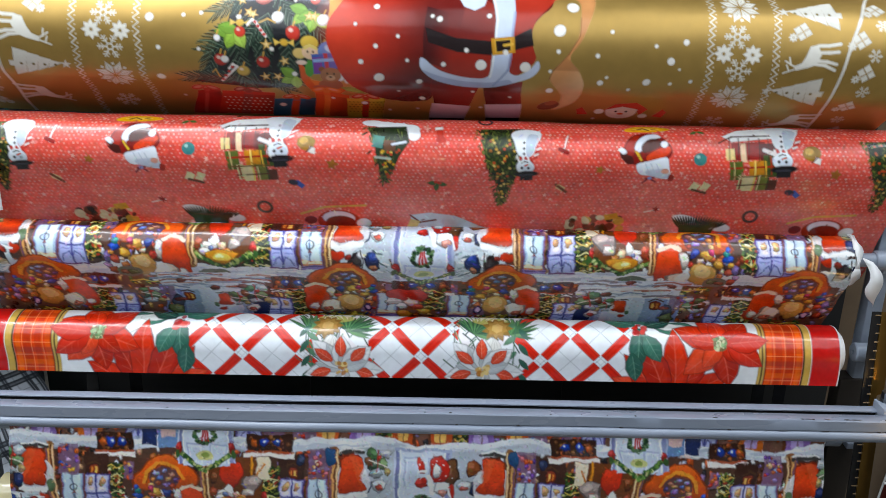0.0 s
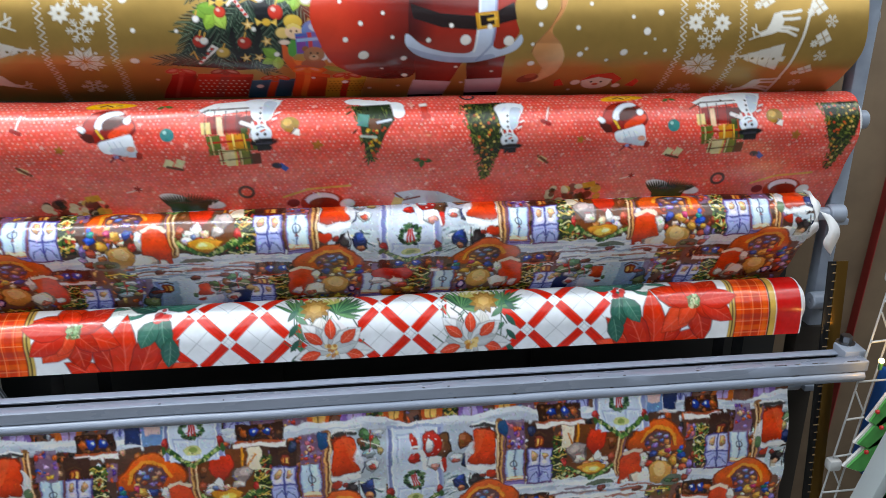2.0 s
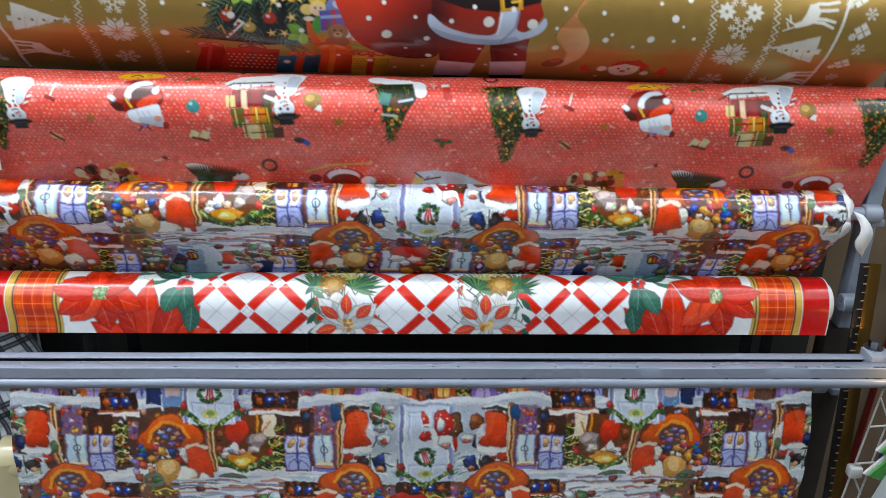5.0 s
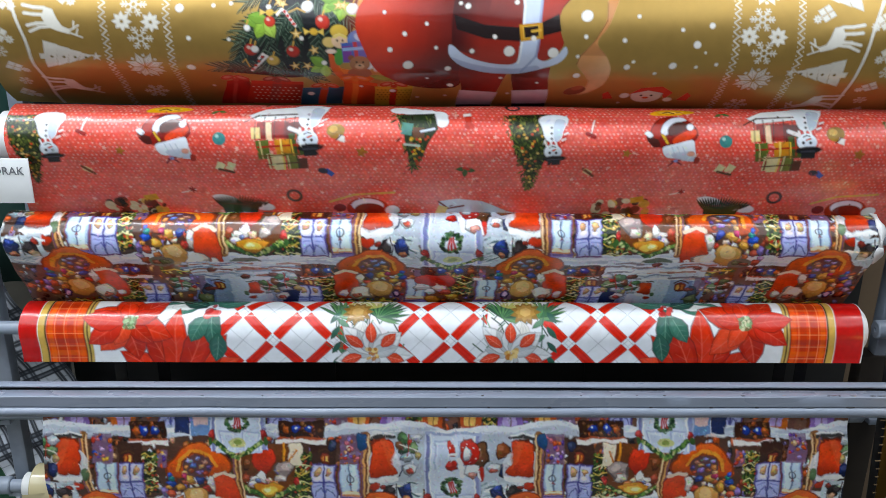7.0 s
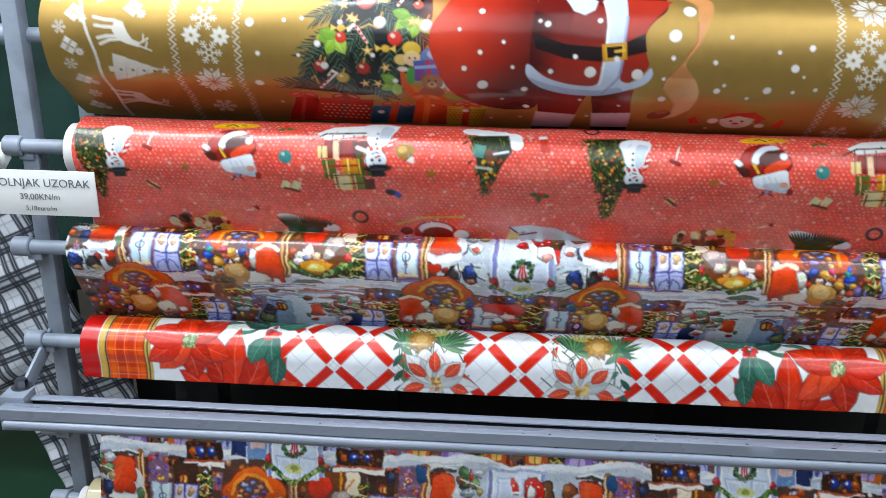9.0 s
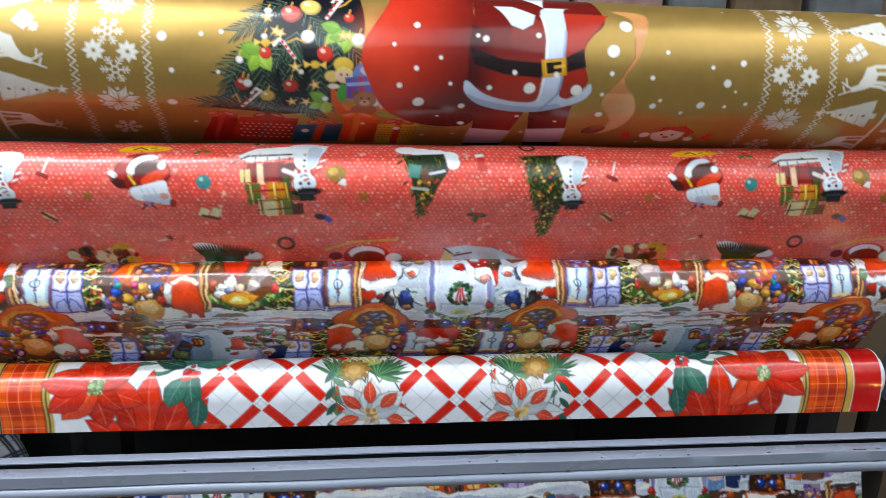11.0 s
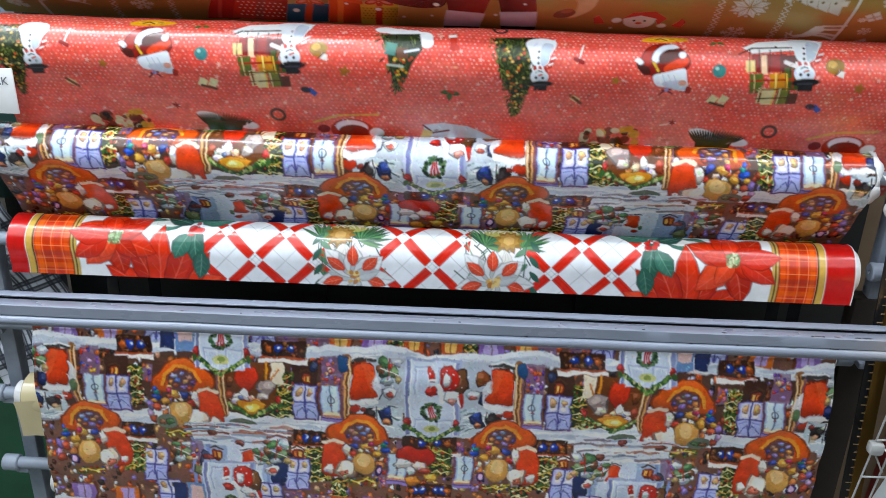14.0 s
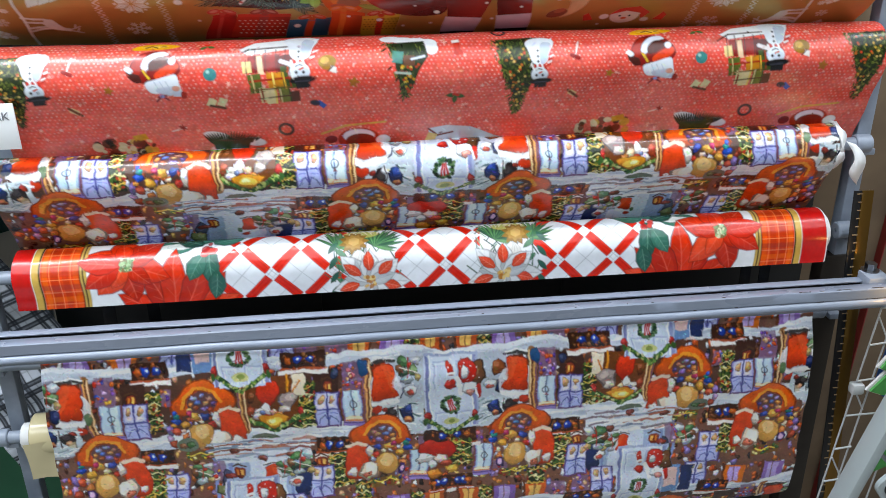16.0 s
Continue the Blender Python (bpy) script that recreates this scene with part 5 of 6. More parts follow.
def hearth(d):
    """A warm room: a red cap, pale round forms, a golden table, framed in green."""
    d.poly([(-44, -46), (48, -46), (48, 22), (0, 44), (-44, 18)], "7a4420")
    d.rect(-44, -28, 22, 34, "eadcc4")
    d.line([(-44, -34), (-30, -12)], 3, "d88a34")
    d.line([(-26, -46), (-26, 0)], 4, "e0962e")
    d.line([(50, -46), (50, 30)], 5, "c99a2e")
    d.lump(-24, -4, 20, 17, "b0a09c")
    d.lump(-18, 10, 12, 8, "cdbfba")
    d.form([(-12, -26), (-2, -40), (8, -33), (22, -42), (30, -30), (26, -10), (10, 6), (-6, -6)], "d83a1a")
    for x, y, rx, ry, c in ((14, 8, 9, 12, "efece8"), (26, 12, 10, 6, "f0e6de"), (2, 14, 8, 7, "e8c4a0"), (-8, 20, 9, 6, "d88a4a"), (12, 22, 8, 6, "b8442c"), (28, 22, 9, 6, "e6ddd8"), (40, 10, 8, 12, "b04c2a"), (38, -14, 8, 12, "8a4a24"), (-2, 26, 8, 5, "e4b04a"), (20, 16, 5, 4, "7888b8")):
        d.lump(x, y, rx, ry, c)
    d.form([(-26, 22), (0, 18), (30, 22), (26, 32), (2, 42), (-18, 32)], "d8922c")
    d.ell(2, 30, 15, 6, "f4cc5c")
    d.ell(6, 29, 7, 3, "fbecae")
    vee_garland(d, 2, 22, 50, 24)


def stocking(d):
    d.ell(0, 14, 36, 30, "dfe2e6", 0, .8)
    d.form([(-22, -32), (22, -29), (19, 0), (23, 27), (10, 31), (-30, 25), (-29, 17), (-17, 7), (-20, -10)], "e2481a")
    d.poly([(-22, -10), (-6, -30), (4, -30), (-8, 4), (-20, 18)], "ee6a3c", .5)
    d.line([(-24, -34), (0, -36), (24, -32)], 5, "4a4a48")
    d.line([(-22, -37), (0, -40), (22, -36)], 3.5, "e8e8ea")
    d.poly([(-32, 27), (-10, 30), (12, 34), (24, 30), (22, 40), (-30, 36)], "e9ecf0")
    d.form([(4, 38), (28, 44), (18, 56), (2, 52)], "cc3a1c")
    d.form([(20, 22), (34, 16), (36, 34), (26, 40)], "68845c")


def carollers(d):
    """Hooded bundles in the snow beside a lantern."""
    g = d.p.rng
    d.poly([(-36, -16), (40, -18), (46, 34), (-40, 36)], "c5d1da")
    for k in range(26):
        x, y = g.uniform(-42, 34), g.uniform(-14, 34)
        d.line([(x, y), (x + g.uniform(8, 18), y + g.uniform(-8, 3))], g.uniform(1.6, 3.4), ("f2f6fa", "93a8b4", "f6f8fa", "5f7a80", "dfe8ee")[k % 5])
    for x, y, rx, ry, c in ((-8, 2, 16, 16, "20346e"), (-10, -6, 9, 8, "3350a4"), (-8, 12, 8, 7, "c88456"), (20, 2, 13, 15, "33282c"), (22, 10, 7, 6, "cf9878"), (8, -8, 7, 4, "e4e8ee"), (30, -8, 6, 5, "a43428")):
        d.lump(x, y, rx, ry, c)
    d.ell(-8, 15, 5, 2, "8a3a2a")
    d.line([(8, -14), (8, 18)], 1.8, "3c2c2a")
    d.line([(31, 0), (32, 20)], 1.6, "4a3a34")
    d.rect(26, 14, 11, 12, "d8c49a", .6)


def red_suit(d):
    """A round red coat with white trim and beard, seen among falling snow: plain shapes."""
    d.lump(26, -6, 17, 24, "7d5230")
    d.form([(-10, -34), (20, -36), (26, -8), (16, 10), (-4, 8), (-12, -10)], "cf2c1c")
    d.form([(-34, -30), (-24, -34), (-18, -8), (-28, -6)], "d2301e")
    d.lump(-24, 8, 12, 9, "d2301e")
    d.line([(-30, -10), (-20, -12)], 5, "eef1f6")
    d.line([(-12, -2), (-4, 16), (-2, 28)], 9, "eef1f6")
    d.lump(2, -12, 8, 11, "e6ebf2")
    d.lump(14, 18, 16, 14, "e4eaf2")
    d.lump(17, 26, 9, 7, "dd9488")
    d.form([(26, 14), (36, 10), (38, 34), (28, 38)], "cc2c1c")
    d.line([(24, 12), (30, 34)], 3.5, "f0f2f6")
    for x, y in ((4, -28), (14, -22), (-6, -22), (18, -4), (-28, -22), (8, 2), (30, 0), (24, -20)):
        d.ell(x, y, 1.3, 1.2, "f6eeea")


def wreath_door(d):
    d.rect(2, -22, 96, 128, "a9b6d6")
    d.rect(2, -18, 78, 128, "d2dcec")
    d.poly([(-36, -80), (40, -80), (40, 46), (-36, 46)], "b4c2de", .7, ((0, 0), (40, 40)))
    for x, w, c in ((-42, 5, "8088bc"), (-37, 2, "eef2f8"), (44, 5, "8f98c8"), (39, 2, "eef2f8"), (-46, 3, "c9d2e8")):
        d.rect(x, -20, w, 124, c)
    for x in (-18, 22):
        for y, h in ((-52, 46), (28, 30)):
            d.rect(x, y, 27, h, "aebcdc")
            d.rect(x + 1, y + 1, 24, h - 3, "d8e1ef")
            d.rect(x + 1, y + 2, 18, h - 9, "c8d4e8")
    red_suit(Motif(d.p, *d.at(22, -44), d.m, .95))
    g = d.p.rng
    for k in range(64):
        a = k * math.tau / 64
        r = 14.5 + g.normal() * 1.6
        d.ell(r * math.cos(a), .9 * r * math.sin(a), 3, 2.4, ("20482c", "3a6a40", "587f50", "1a3824", "6d8a5c")[g.integers(5)], a)
    for x in (-4, 1, 6):
        d.line([(x * .6, -8), (x, 9)], 3, "c02a24")
    d.ell(0, 31, 15, 7, "ccd08c")
    d.ell(0, 31, 7, 4, "94a455")
    vee_garland(d, 0, 26, 44, 28)


def arch(d):
    """A great orange hood over a hearth of toys, beside it a red robe, a pale beard and a tan sack."""
    hood = [(-52, 36), (-54, 14), (-42, 0), (-26, -16), (-8, -24), (14, -22), (30, -10), (50, -4), (62, 10), (58, 24), (40, 30)]
    d.form(hood, "e2601a", .4)
    d.line([(-34, 22), (-30, 4), (-14, -8), (6, -9), (22, -2), (32, 12)], 6, "e89a38")
    d.line([(-30, 22), (-26, 7), (-12, -4), (6, -5), (19, 2), (27, 14)], 2, "8a3a14")
    d.ell(0, 14, 26, 18, "6d4a4c")
    for x, y, rx, ry, c in ((-14, 6, 6, 4, "9aa0c8"), (0, 2, 8, 3.5, "8c94c0"), (14, 8, 6, 4, "b07a6c"), (-6, 13, 7, 4, "5c78b8"), (8, 13, 6, 4, "c08a60"), (-18, 16, 5, 5, "d88a4a"), (20, 17, 5, 4, "5d4a8c"), (-8, 22, 6, 4, "a85a34"), (6, 22, 7, 4, "8a78b8"), (-20, 25, 6, 4, "e0b070"), (16, 25, 5, 4, "b8482c")):
        d.lump(x, y, rx, ry, c)
    d.form([(26, 30), (44, 24), (64, 30), (70, 60), (70, 96), (36, 98), (26, 70)], "e0481c", .35)
    d.line([(30, 30), (46, 25), (62, 31)], 7, "ecd0b8")
    for x, y, rx, ry, c in ((-46, 42, 10, 6, "2450b8"), (-44, 34, 7, 5, "1f8a7c"), (-47, 28, 4, 5, "2a5ac0"), (-60, 58, 7, 10, "8a72b8"), (-62, 74, 6, 8, "b89ac8"), (-38, 60, 6, 5, "e8c8b0"), (-22, 42, 6, 5, "b85a34"), (-2, 46, 6, 4, "e8d0b8"), (-52, 50, 6, 4, "e0a048"), (-48, 62, 9, 8, "d85a3a"), (-30, 50, 9, 7, "d8a040"), (-12, 36, 12, 8, "e0a850"), (8, 36, 9, 7, "3c50a8"), (14, 52, 8, 6, "c03a2a"), (-34, 72, 8, 9, "c87840"), (-20, 32, 6, 6, "c03a6a"), (-56, 84, 9, 8, "b04a30")):
        d.lump(x, y, rx, ry, c)
    d.form([(-26, 52), (4, 48), (16, 60), (12, 84), (-8, 94), (-28, 84)], "d9a256")
    d.ell(-6, 64, 12, 12, "f0d098", 0, .7)
    d.lump(24, 44, 8, 15, "f0e2d8", .1)
    d.lump(30, 82, 21, 20, "ead8c6")
    d.ell(24, 78, 12, 12, "f8efe4", 0, .7)
    d.lump(32, 90, 10, 7, "d4745a")
    d.ell(28, 88, 1.5, 1.5, "3a2420")
    d.lump(56, 84, 9, 9, "f0e4da")
    d.lump(-34, 84, 8, 11, "4a2c7a")
    d.ell(-34, 84, 4, 6, "d8b8d8")
    d.poly([(-36, 98), (20, 96), (22, 116), (-34, 116)], "7a5a30")
    g = d.p.rng
    for k in range(22):
        d.lump(g.uniform(-32, 18), g.uniform(98, 114), 4, 3, ("d8b83c", "2a3a7a", "3a6a3a", "a03020", "e8d890", "5f8038")[g.integers(6)], g.uniform(0, 3))
    d.line([(-28, 106), (-12, 102), (2, 108), (16, 103)], 3, "e8cc5a")


def snow_band(p, u0, v0, va, vb, seed):
    q = np.random.default_rng(seed)
    us = np.linspace(-.78, .78, 80)
    f = [.006 * math.sin(u * 23 + seed) + .004 * math.sin(u * 51 + 2 * seed) for u in us]
    p.poly([(u0 + u, v0 + va + d) for u, d in zip(us, f)] + [(u0 + u, v0 + vb + d * .6) for u, d in zip(us[::-1], f[::-1])], "dfe4ed")
    p.poly([(u0 + u, v0 + (va + vb) / 2 + d) for u, d in zip(us, f)] + [(u0 + u, v0 + vb + d * .6) for u, d in zip(us[::-1], f[::-1])], "b8c3d6", .6)
    for k in range(60):
        p.ell(u0 + q.uniform(-.75, .75), v0 + q.uniform(va + .004, vb), q.uniform(.015, .045), .0032, ("f4f6f9", "c2ccdc", "aab8cc")[q.integers(3)], q.uniform(-.08, .08), .6)


def logs(d, w, h):
    """Snowy boards and planks in long flat strokes."""
    g = d.p.rng
    d.rect(0, 0, w, h, "d8dee8")
    for k in range(30):
        x, y, ln = g.uniform(-.45, .45) * w, g.uniform(-.46, .46) * h, g.uniform(16, 45)
        d.line([(x - ln, y + 2), (x, y - 1), (x + ln, y + 1)], g.uniform(2, 5.5), ("b5664a", "eef1f5", "a0aec4", "8f7f8a", "f2f4f6", "c89080", "7f92b0", "9c5444")[g.integers(8)], .9)
    for _ in range(3):
        d.lump(g.uniform(-.4, .4) * w, g.uniform(-.4, .4) * h, 9, 6, "8f4c3e")


def gifts(d):
    for x, y, rx, ry, c in ((-12, -16, 12, 8, "c9d2da"), (8, -14, 11, 9, "5c8a58"), (-8, 0, 13, 10, "78946a"), (10, 2, 10, 8, "3c5c48"), (-16, 12, 8, 7, "b8a06a"), (4, 14, 12, 7, "a9b4bc"), (16, -4, 7, 9, "8a5a3c"), (-4, -8, 5, 4, "c23a2c")):
        d.lump(x, y, rx, ry, c)
    d.line([(-16, 4), (14, -6)], 2, "e8e4d8")
    d.line([(-2, -22), (2, 12)], 2, "b03a30")


def village(p, u0, v0):
    """One repeat of the winter village print, mirrored about u0; v0 is the height of its wreath door."""
    g = p.rng
    p.rect(u0, v0 - .04, 1.6, .125, "5f4034")
    p.rect(u0, v0 + .135, 1.6, .205, "7c5648")
    WARM = ["7a3c1c", "b0602c", "c87a3c", "5a2c18", "8a78a8", "9a4028", "c9a078", "47301f", "a8b4cc", "d8a860", "2c1c18", "e0e4ec", "c9d2e4", "d8602c", "8a78b8", "e8ecf2", "dfe5f0", "c85a24", "d8662c", "20202c"]
    for k in range(2400):
        x, y = u0 + g.uniform(-.74, .74), v0 + (g.uniform(-.095, .02) if k % 3 == 0 else g.uniform(.05, .235))
        Motif(p, x, y).lump(0, 0, g.uniform(2.5, 7), g.uniform(3, 8), WARM[g.integers(len(WARM))])
    snow_band(p, u0, v0, -.112, -.092, 1)
    snow_band(p, u0, v0, .020, .052, 2)

    for m in (1, -1):
        d = Motif(p, u0, v0, m)

        def on(x, y, k=1.0, flip=1):
            return Motif(p, *d.at(x, y), m * flip, k)
        d.rect(431, -112, 34, 60, "6f93c4")
        d.rect(431, -116, 24, 40, "dcbcb8")
        d.rect(462, -112, 24, 56, "26386e")
        # the street of the wreath door
        d.rect(80, -40, 70, 90, "b9c3d0")
        gifts(on(76, -62)) if m < 0 else on(86, -58).lump(0, 0, 16, 14, "a0562a")
        d.lump(92, -28, 10, 13, "24366c")
        d.lump(72, -30, 13, 10, "d8dfe6")
        d.lump(72, -27, 7, 5, "cc5a4c")
        carollers(on(88, 8))
        stocking(on(121, -46, .96))
        pillar(d, 150, -82, 26)
        toys(d, 177, -58, 34, 50, 22)
        d.form([(146, -84), (164, -86), (162, -58), (148, -62)], "2a5a90")
        ring_window(d, 176, -4)
        d.rect(222, -54, 44, 44, "4a2c22")
        lantern(d, 218, -48)
        d.lump(206, -66, 8, 9, "34406a")
        purple_window(d, 221, -6)
        mantel(d, 258, -90, 78)
        green_tree(d, 264, -18, 42, 72)
        hearth(on(314, -24))
        pillar(d, 366, -58, 18, -3)
        d.form([(376, -14), (390, -18), (392, 16), (378, 18)], "3f6a34")
        d.lump(392, 2, 7, 16, "c0342c")
        arch(on(438, -48, 1.0, -1))
        toys(d, 500, -46, 22, 26, 8)
        green_tree(d, 524, -22, 32, 68)
        mantel(d, 520, -88, 62)
        d.rect(552, -52, 40, 40, "4a2c22")
        lantern(d, 556, -46)
        purple_window(d, 552, -8)
        ring_window(d, 592, -8)
        toys(d, 598, -62, 32, 48, 20)
        pillar(d, 622, -82, 26, -8)
        stocking(on(656, -48, .96, -1))
        d.lump(684, -28, 10, 13, "24366c")
        carollers(on(690, 8, 1.0, -1))
        gifts(on(694, -58))
        for x, w in ((335, 26), (470, 20)):
            d.ell(x, 38, w, 12, "6d7a6a")
            d.lump(x - 6, 38, 10, 6, "4f7048")
            d.lump(x + 8, 40, 8, 5, "8a5a40")
        # the street below
        d.rect(345, 118, 150, 104, "a4b6d6")
        for x in (292, 318, 402, 428):
            d.rect(x, 118, 6, 100, "8496c8")
        d.rect(336, 122, 66, 96, "d2dcec")
        logs(on(340, 58), 170, 44)
        gifts(on(306, 100, .8))
        toys(d, 424, 92, 30, 36, 12)
        lantern(d, 388, 96)
        stocking(on(330, 102, .5))
        green_tree(d, 164, 150, 30, 34)
        toys(d, 90, 130, 30, 34, 12)
        mantel(d, 20, 150, 40)
        d.lump(410, 112, 10, 20, "4c5470")
        d.lump(404, 104, 12, 6, "9a3a30")
        d.lump(416, 130, 14, 14, "7a8458")
        mantel(d, 212, 58, 66)
        green_tree(d, 203, 106, 44, 64)
        lantern(d, 238, 86)
        purple_window(d, 240, 126)
        d.form([(256, 96), (284, 92), (288, 150), (258, 152)], "24366c")
        gifts(on(276, 90, 1.1))
        d.lump(286, 122, 13, 9, "dfe4ea")
        d.lump(286, 124, 8, 5, "cc5a4c")
        arch(on(126, 32))
        toys(d, 44, 76, 30, 44, 14)
        ring_window(d, 60, 112)
        gifts(on(452, 96, .9))
        purple_window(d, 500, 122)
        green_tree(d, 536, 100, 36, 66)
        mantel(d, 524, 58, 56)
        arch(on(612, 30, 1.0, -1))
        for x, w, c in ((160, 40, "d8642c"), (100, 44, "8a68b8"), (32, 40, "c85a28"), (560, 44, "d8742c"), (640, 44, "9070b8")):
            d.rect(x, 186, w, 40, c)
            d.rect(x, 184, w * .5, 30, "f0bc68" if w < 42 else "b8a4dc")
            d.line([(x - w / 2, 160), (x - w / 2, 206)], 5, "6d3c24")
            d.line([(x, 166), (x, 204)], 1.6, "7a4a34")
        toys(d, 200, 184, 40, 36, 14)
        toys(d, 250, 180, 34, 40, 14)
        purple_window(d, 292, 176)
        green_tree(d, 66, 184, 22, 40)
        purple_window(d, 480, 180)
        wreath_door(Motif(p, *d.at(368, -101), 1))
    mantel(Motif(p, u0, v0), 0, 60, 96)
    c = Motif(p, u0, v0)
    c.rect(-10, 96, 62, 50, "8a4a28")
    green_tree(c, 16, 92, 40, 50)
    c.form([(-62, 74), (-44, 66), (-20, 70), (0, 68), (14, 84), (-4, 102), (-40, 98), (-62, 88)], "bf2a1a")
    for x, y, rx, ry, k in ((-48, 100, 18, 10, "eeeae8"), (-20, 102, 12, 10, "ecd8c8"), (-36, 112, 12, 8, "e0e4ea"), (-8, 112, 12, 8, "c8503a"), (2, 124, 14, 8, "e8b44a"), (-30, 130, 18, 10, "d88a34")):
        c.lump(x, y, rx, ry, k)
    wreath_door(c)


def village_print(ua, ub, va, vb, u0, v0):
    p = Print(ua, ub, va, vb, .0011, "dfe3e9")
    k = -1
    while v0 + k * .340 - .12 < vb:
        village(p, u0, v0 + k * .340)
        k += 1
    p.warp(.016, .0022, 5)
    p.dabs(int(42000 * (ub - ua) * (vb - va)), .0017, .2, va, vb)
    p.warp(.007, .0010, 6)
    p.local(.010, .22)
    p.contrast(1.04, 1.04)
    p.speckle(.012, .2)
    p.speckle(.0035, .12)
    p.ink(.25, 3.0, "241820")
    return p

# ---- the room ----
def wall(name, lo, hi, material, label="", category="wall"):
    return tagged(part(name, box(lo, hi, 0), material, smooth=False), label or "plain painted shop wall", category, kind="structure")


wall("floor", (-4, -4, -.1), (4, 4, 0), FLOORT, "grey shop floor", "floor")
wall("ceiling", (-4, -4, 2.9), (4, 4, 3.0), WALL, "white ceiling", "ceiling")
wall("wall_north", (-4, 4, 0), (4, 4.1, 2.9), WALL)
wall("wall_south", (-4, -4.1, 0), (4, -4, 2.9), WALL)
wall("wall_west", (-4.1, -4, 0), (-4, 4, 2.9), WALL)
wall("wall_east", (4, -4, 0), (4.1, 4, 2.9), WALL)
for x, y, z, ln, wd, _ in LAMPS:
    f = empty("ceiling_light", "white ceiling lamp housing, the broad ones added for soft fill", "ceiling light", (x, y, 2.9), "ceiling lights")
    part("housing", put(box((x - ln / 2 - .03, y - wd / 2 - .03, 2.80), (x + ln / 2 + .03, y + wd / 2 + .03, 2.899), .004), f, (x, y, 2.9)), WHITEP, f)
# mat of green floor covering beside the rack
tagged(part("floor_mat", box((-1.9, 1.0, 0.001), (-.55, 2.6, .012), .003), GREENF), "dark green floor covering beside the rack", "floor mat")

# ---- the rack ----
YC = 1.405            # depth of the posts
RODS = [(1.433, 1.396), (1.405, 1.228), (1.3845, 1.067), (1.380, .903), (1.385, .734), (1.378, .588), (1.375, .43)]
rack = empty("display_rack", "grey painted steel rack with horizontal rods for cloth rolls", "rack", (0, YC, 0))
RL = (0, YC, 0)
for x in (-.738, .806):
    bm = box((x - .014, YC, 0.0), (x + .014, YC + .03, 1.95), .004)
    part("post", put(bm, rack, RL), GREY, rack)
    if x < 0:
        part("rear_post", put(box((x + .016, 1.55, 0.0), (x + .044, 1.58, 1.95), .004), rack, RL), GREY, rack)
    # added box: its dark brown stands for the shade on the lower post
    if x > 0:
        part("post_shade", put(box((x - .036, YC - .004, 0.0), (x + .016, YC + .034, .84), .004), rack, RL), POST_SHADE, rack, "dark brown box added round the lower post as its shade")
    part("foot", put(box((x - .025, YC - .3, 0.0), (x + .025, YC + .3, .045), .004), rack, RL), GREY, rack)
for (cy, cz), xe in zip(RODS, (.83, .828, .806, .80, .779, .777, .777)):
    part("rod", put(rod((-.765, cy, cz), (xe - .01 if cz > 1 else .72, cy, cz), .0115), rack, RL), GREY, rack)
    for x0, x1 in ((-.775, -.745), (xe - .03, xe)) if cz > .7 else ((-.775, -.745),):
        part("rod_cap", put(pipe(x0, x1, cy, cz, .0160, .004, 24), rack, RL), GREY, rack)
    for x in (-.742, .806) if cz > .7 else (-.742,):
        part("rod_holder", put(box((x - .012, cy - .004, cz - .022), (x + .012, YC + .004, cz - .010), .002), rack, RL), GREY, rack)
# front rail: a thin rear plate, a groove block with its shade put into the colour, a folded main profile and a rounded
# lower lip
RAIL = empty("front_rail", "grey painted steel rail with groove and chipped paint", "rail", (0, 1.25, .85))
RLO = (0, 1.25, .85)
part("rear_plate", put(sweep_x([(1.298, .8445), (1.298, .8465), (1.2965, .8475), (1.2825, .8475), (1.281, .8465), (1.281, .8445)], -.755, .80, cuts=60, wob=.0008), RAIL, RLO), GREY_WORN, RAIL)
part("groove", put(sweep_x([(1.296, .815), (1.296, .8444), (1.286, .8444), (1.286, .834), (1.262, .834), (1.262, .815)], -.755, .80, cuts=4), RAIL, RLO), DARK, RAIL, "recessed block coloured dark for the shade in the groove")
part("main_profile", put(sweep_x([(1.262, .815), (1.262, .8505), (1.2605, .852), (1.239, .8552), (1.2365, .855), (1.2352, .8535), (1.2358, .8365), (1.240, .834), (1.240, .815)], -.757, .805, cuts=90, wob=.0010), RAIL, RLO), GREY_WORN, RAIL)
lip = [(1.2395 + .0090 * math.cos(a), .8270 + .0078 * math.sin(a)) for a in np.linspace(0, math.tau, 20, endpoint=False)]
part("lip", put(sweep_x(lip, -.75, .80, cuts=90, wob=.0012), RAIL, RLO), GREY_WORN, RAIL)
rg = random.Random(3)
for k in range(34):
    x = rg.uniform(-.7, .78) if k < 20 else rg.uniform(.5, .79)
    s = rg.uniform(.0015, .004) * (2.6 if k > 22 else 1)
    z = rg.choice((.8552, .8552, .8552, .8360))
    y = 1.2385 if z > .85 else 1.2362
    bm = bmesh.new()
    bmesh.ops.create_icosphere(bm, subdivisions=1, radius=1, matrix=Matrix.Translation((x, y, z)) @ Matrix.Diagonal((s, .0016, .0009, 1)))
    part("paint_chip", put(bm, RAIL, RLO), RUST if k % 3 else STEEL, RAIL)
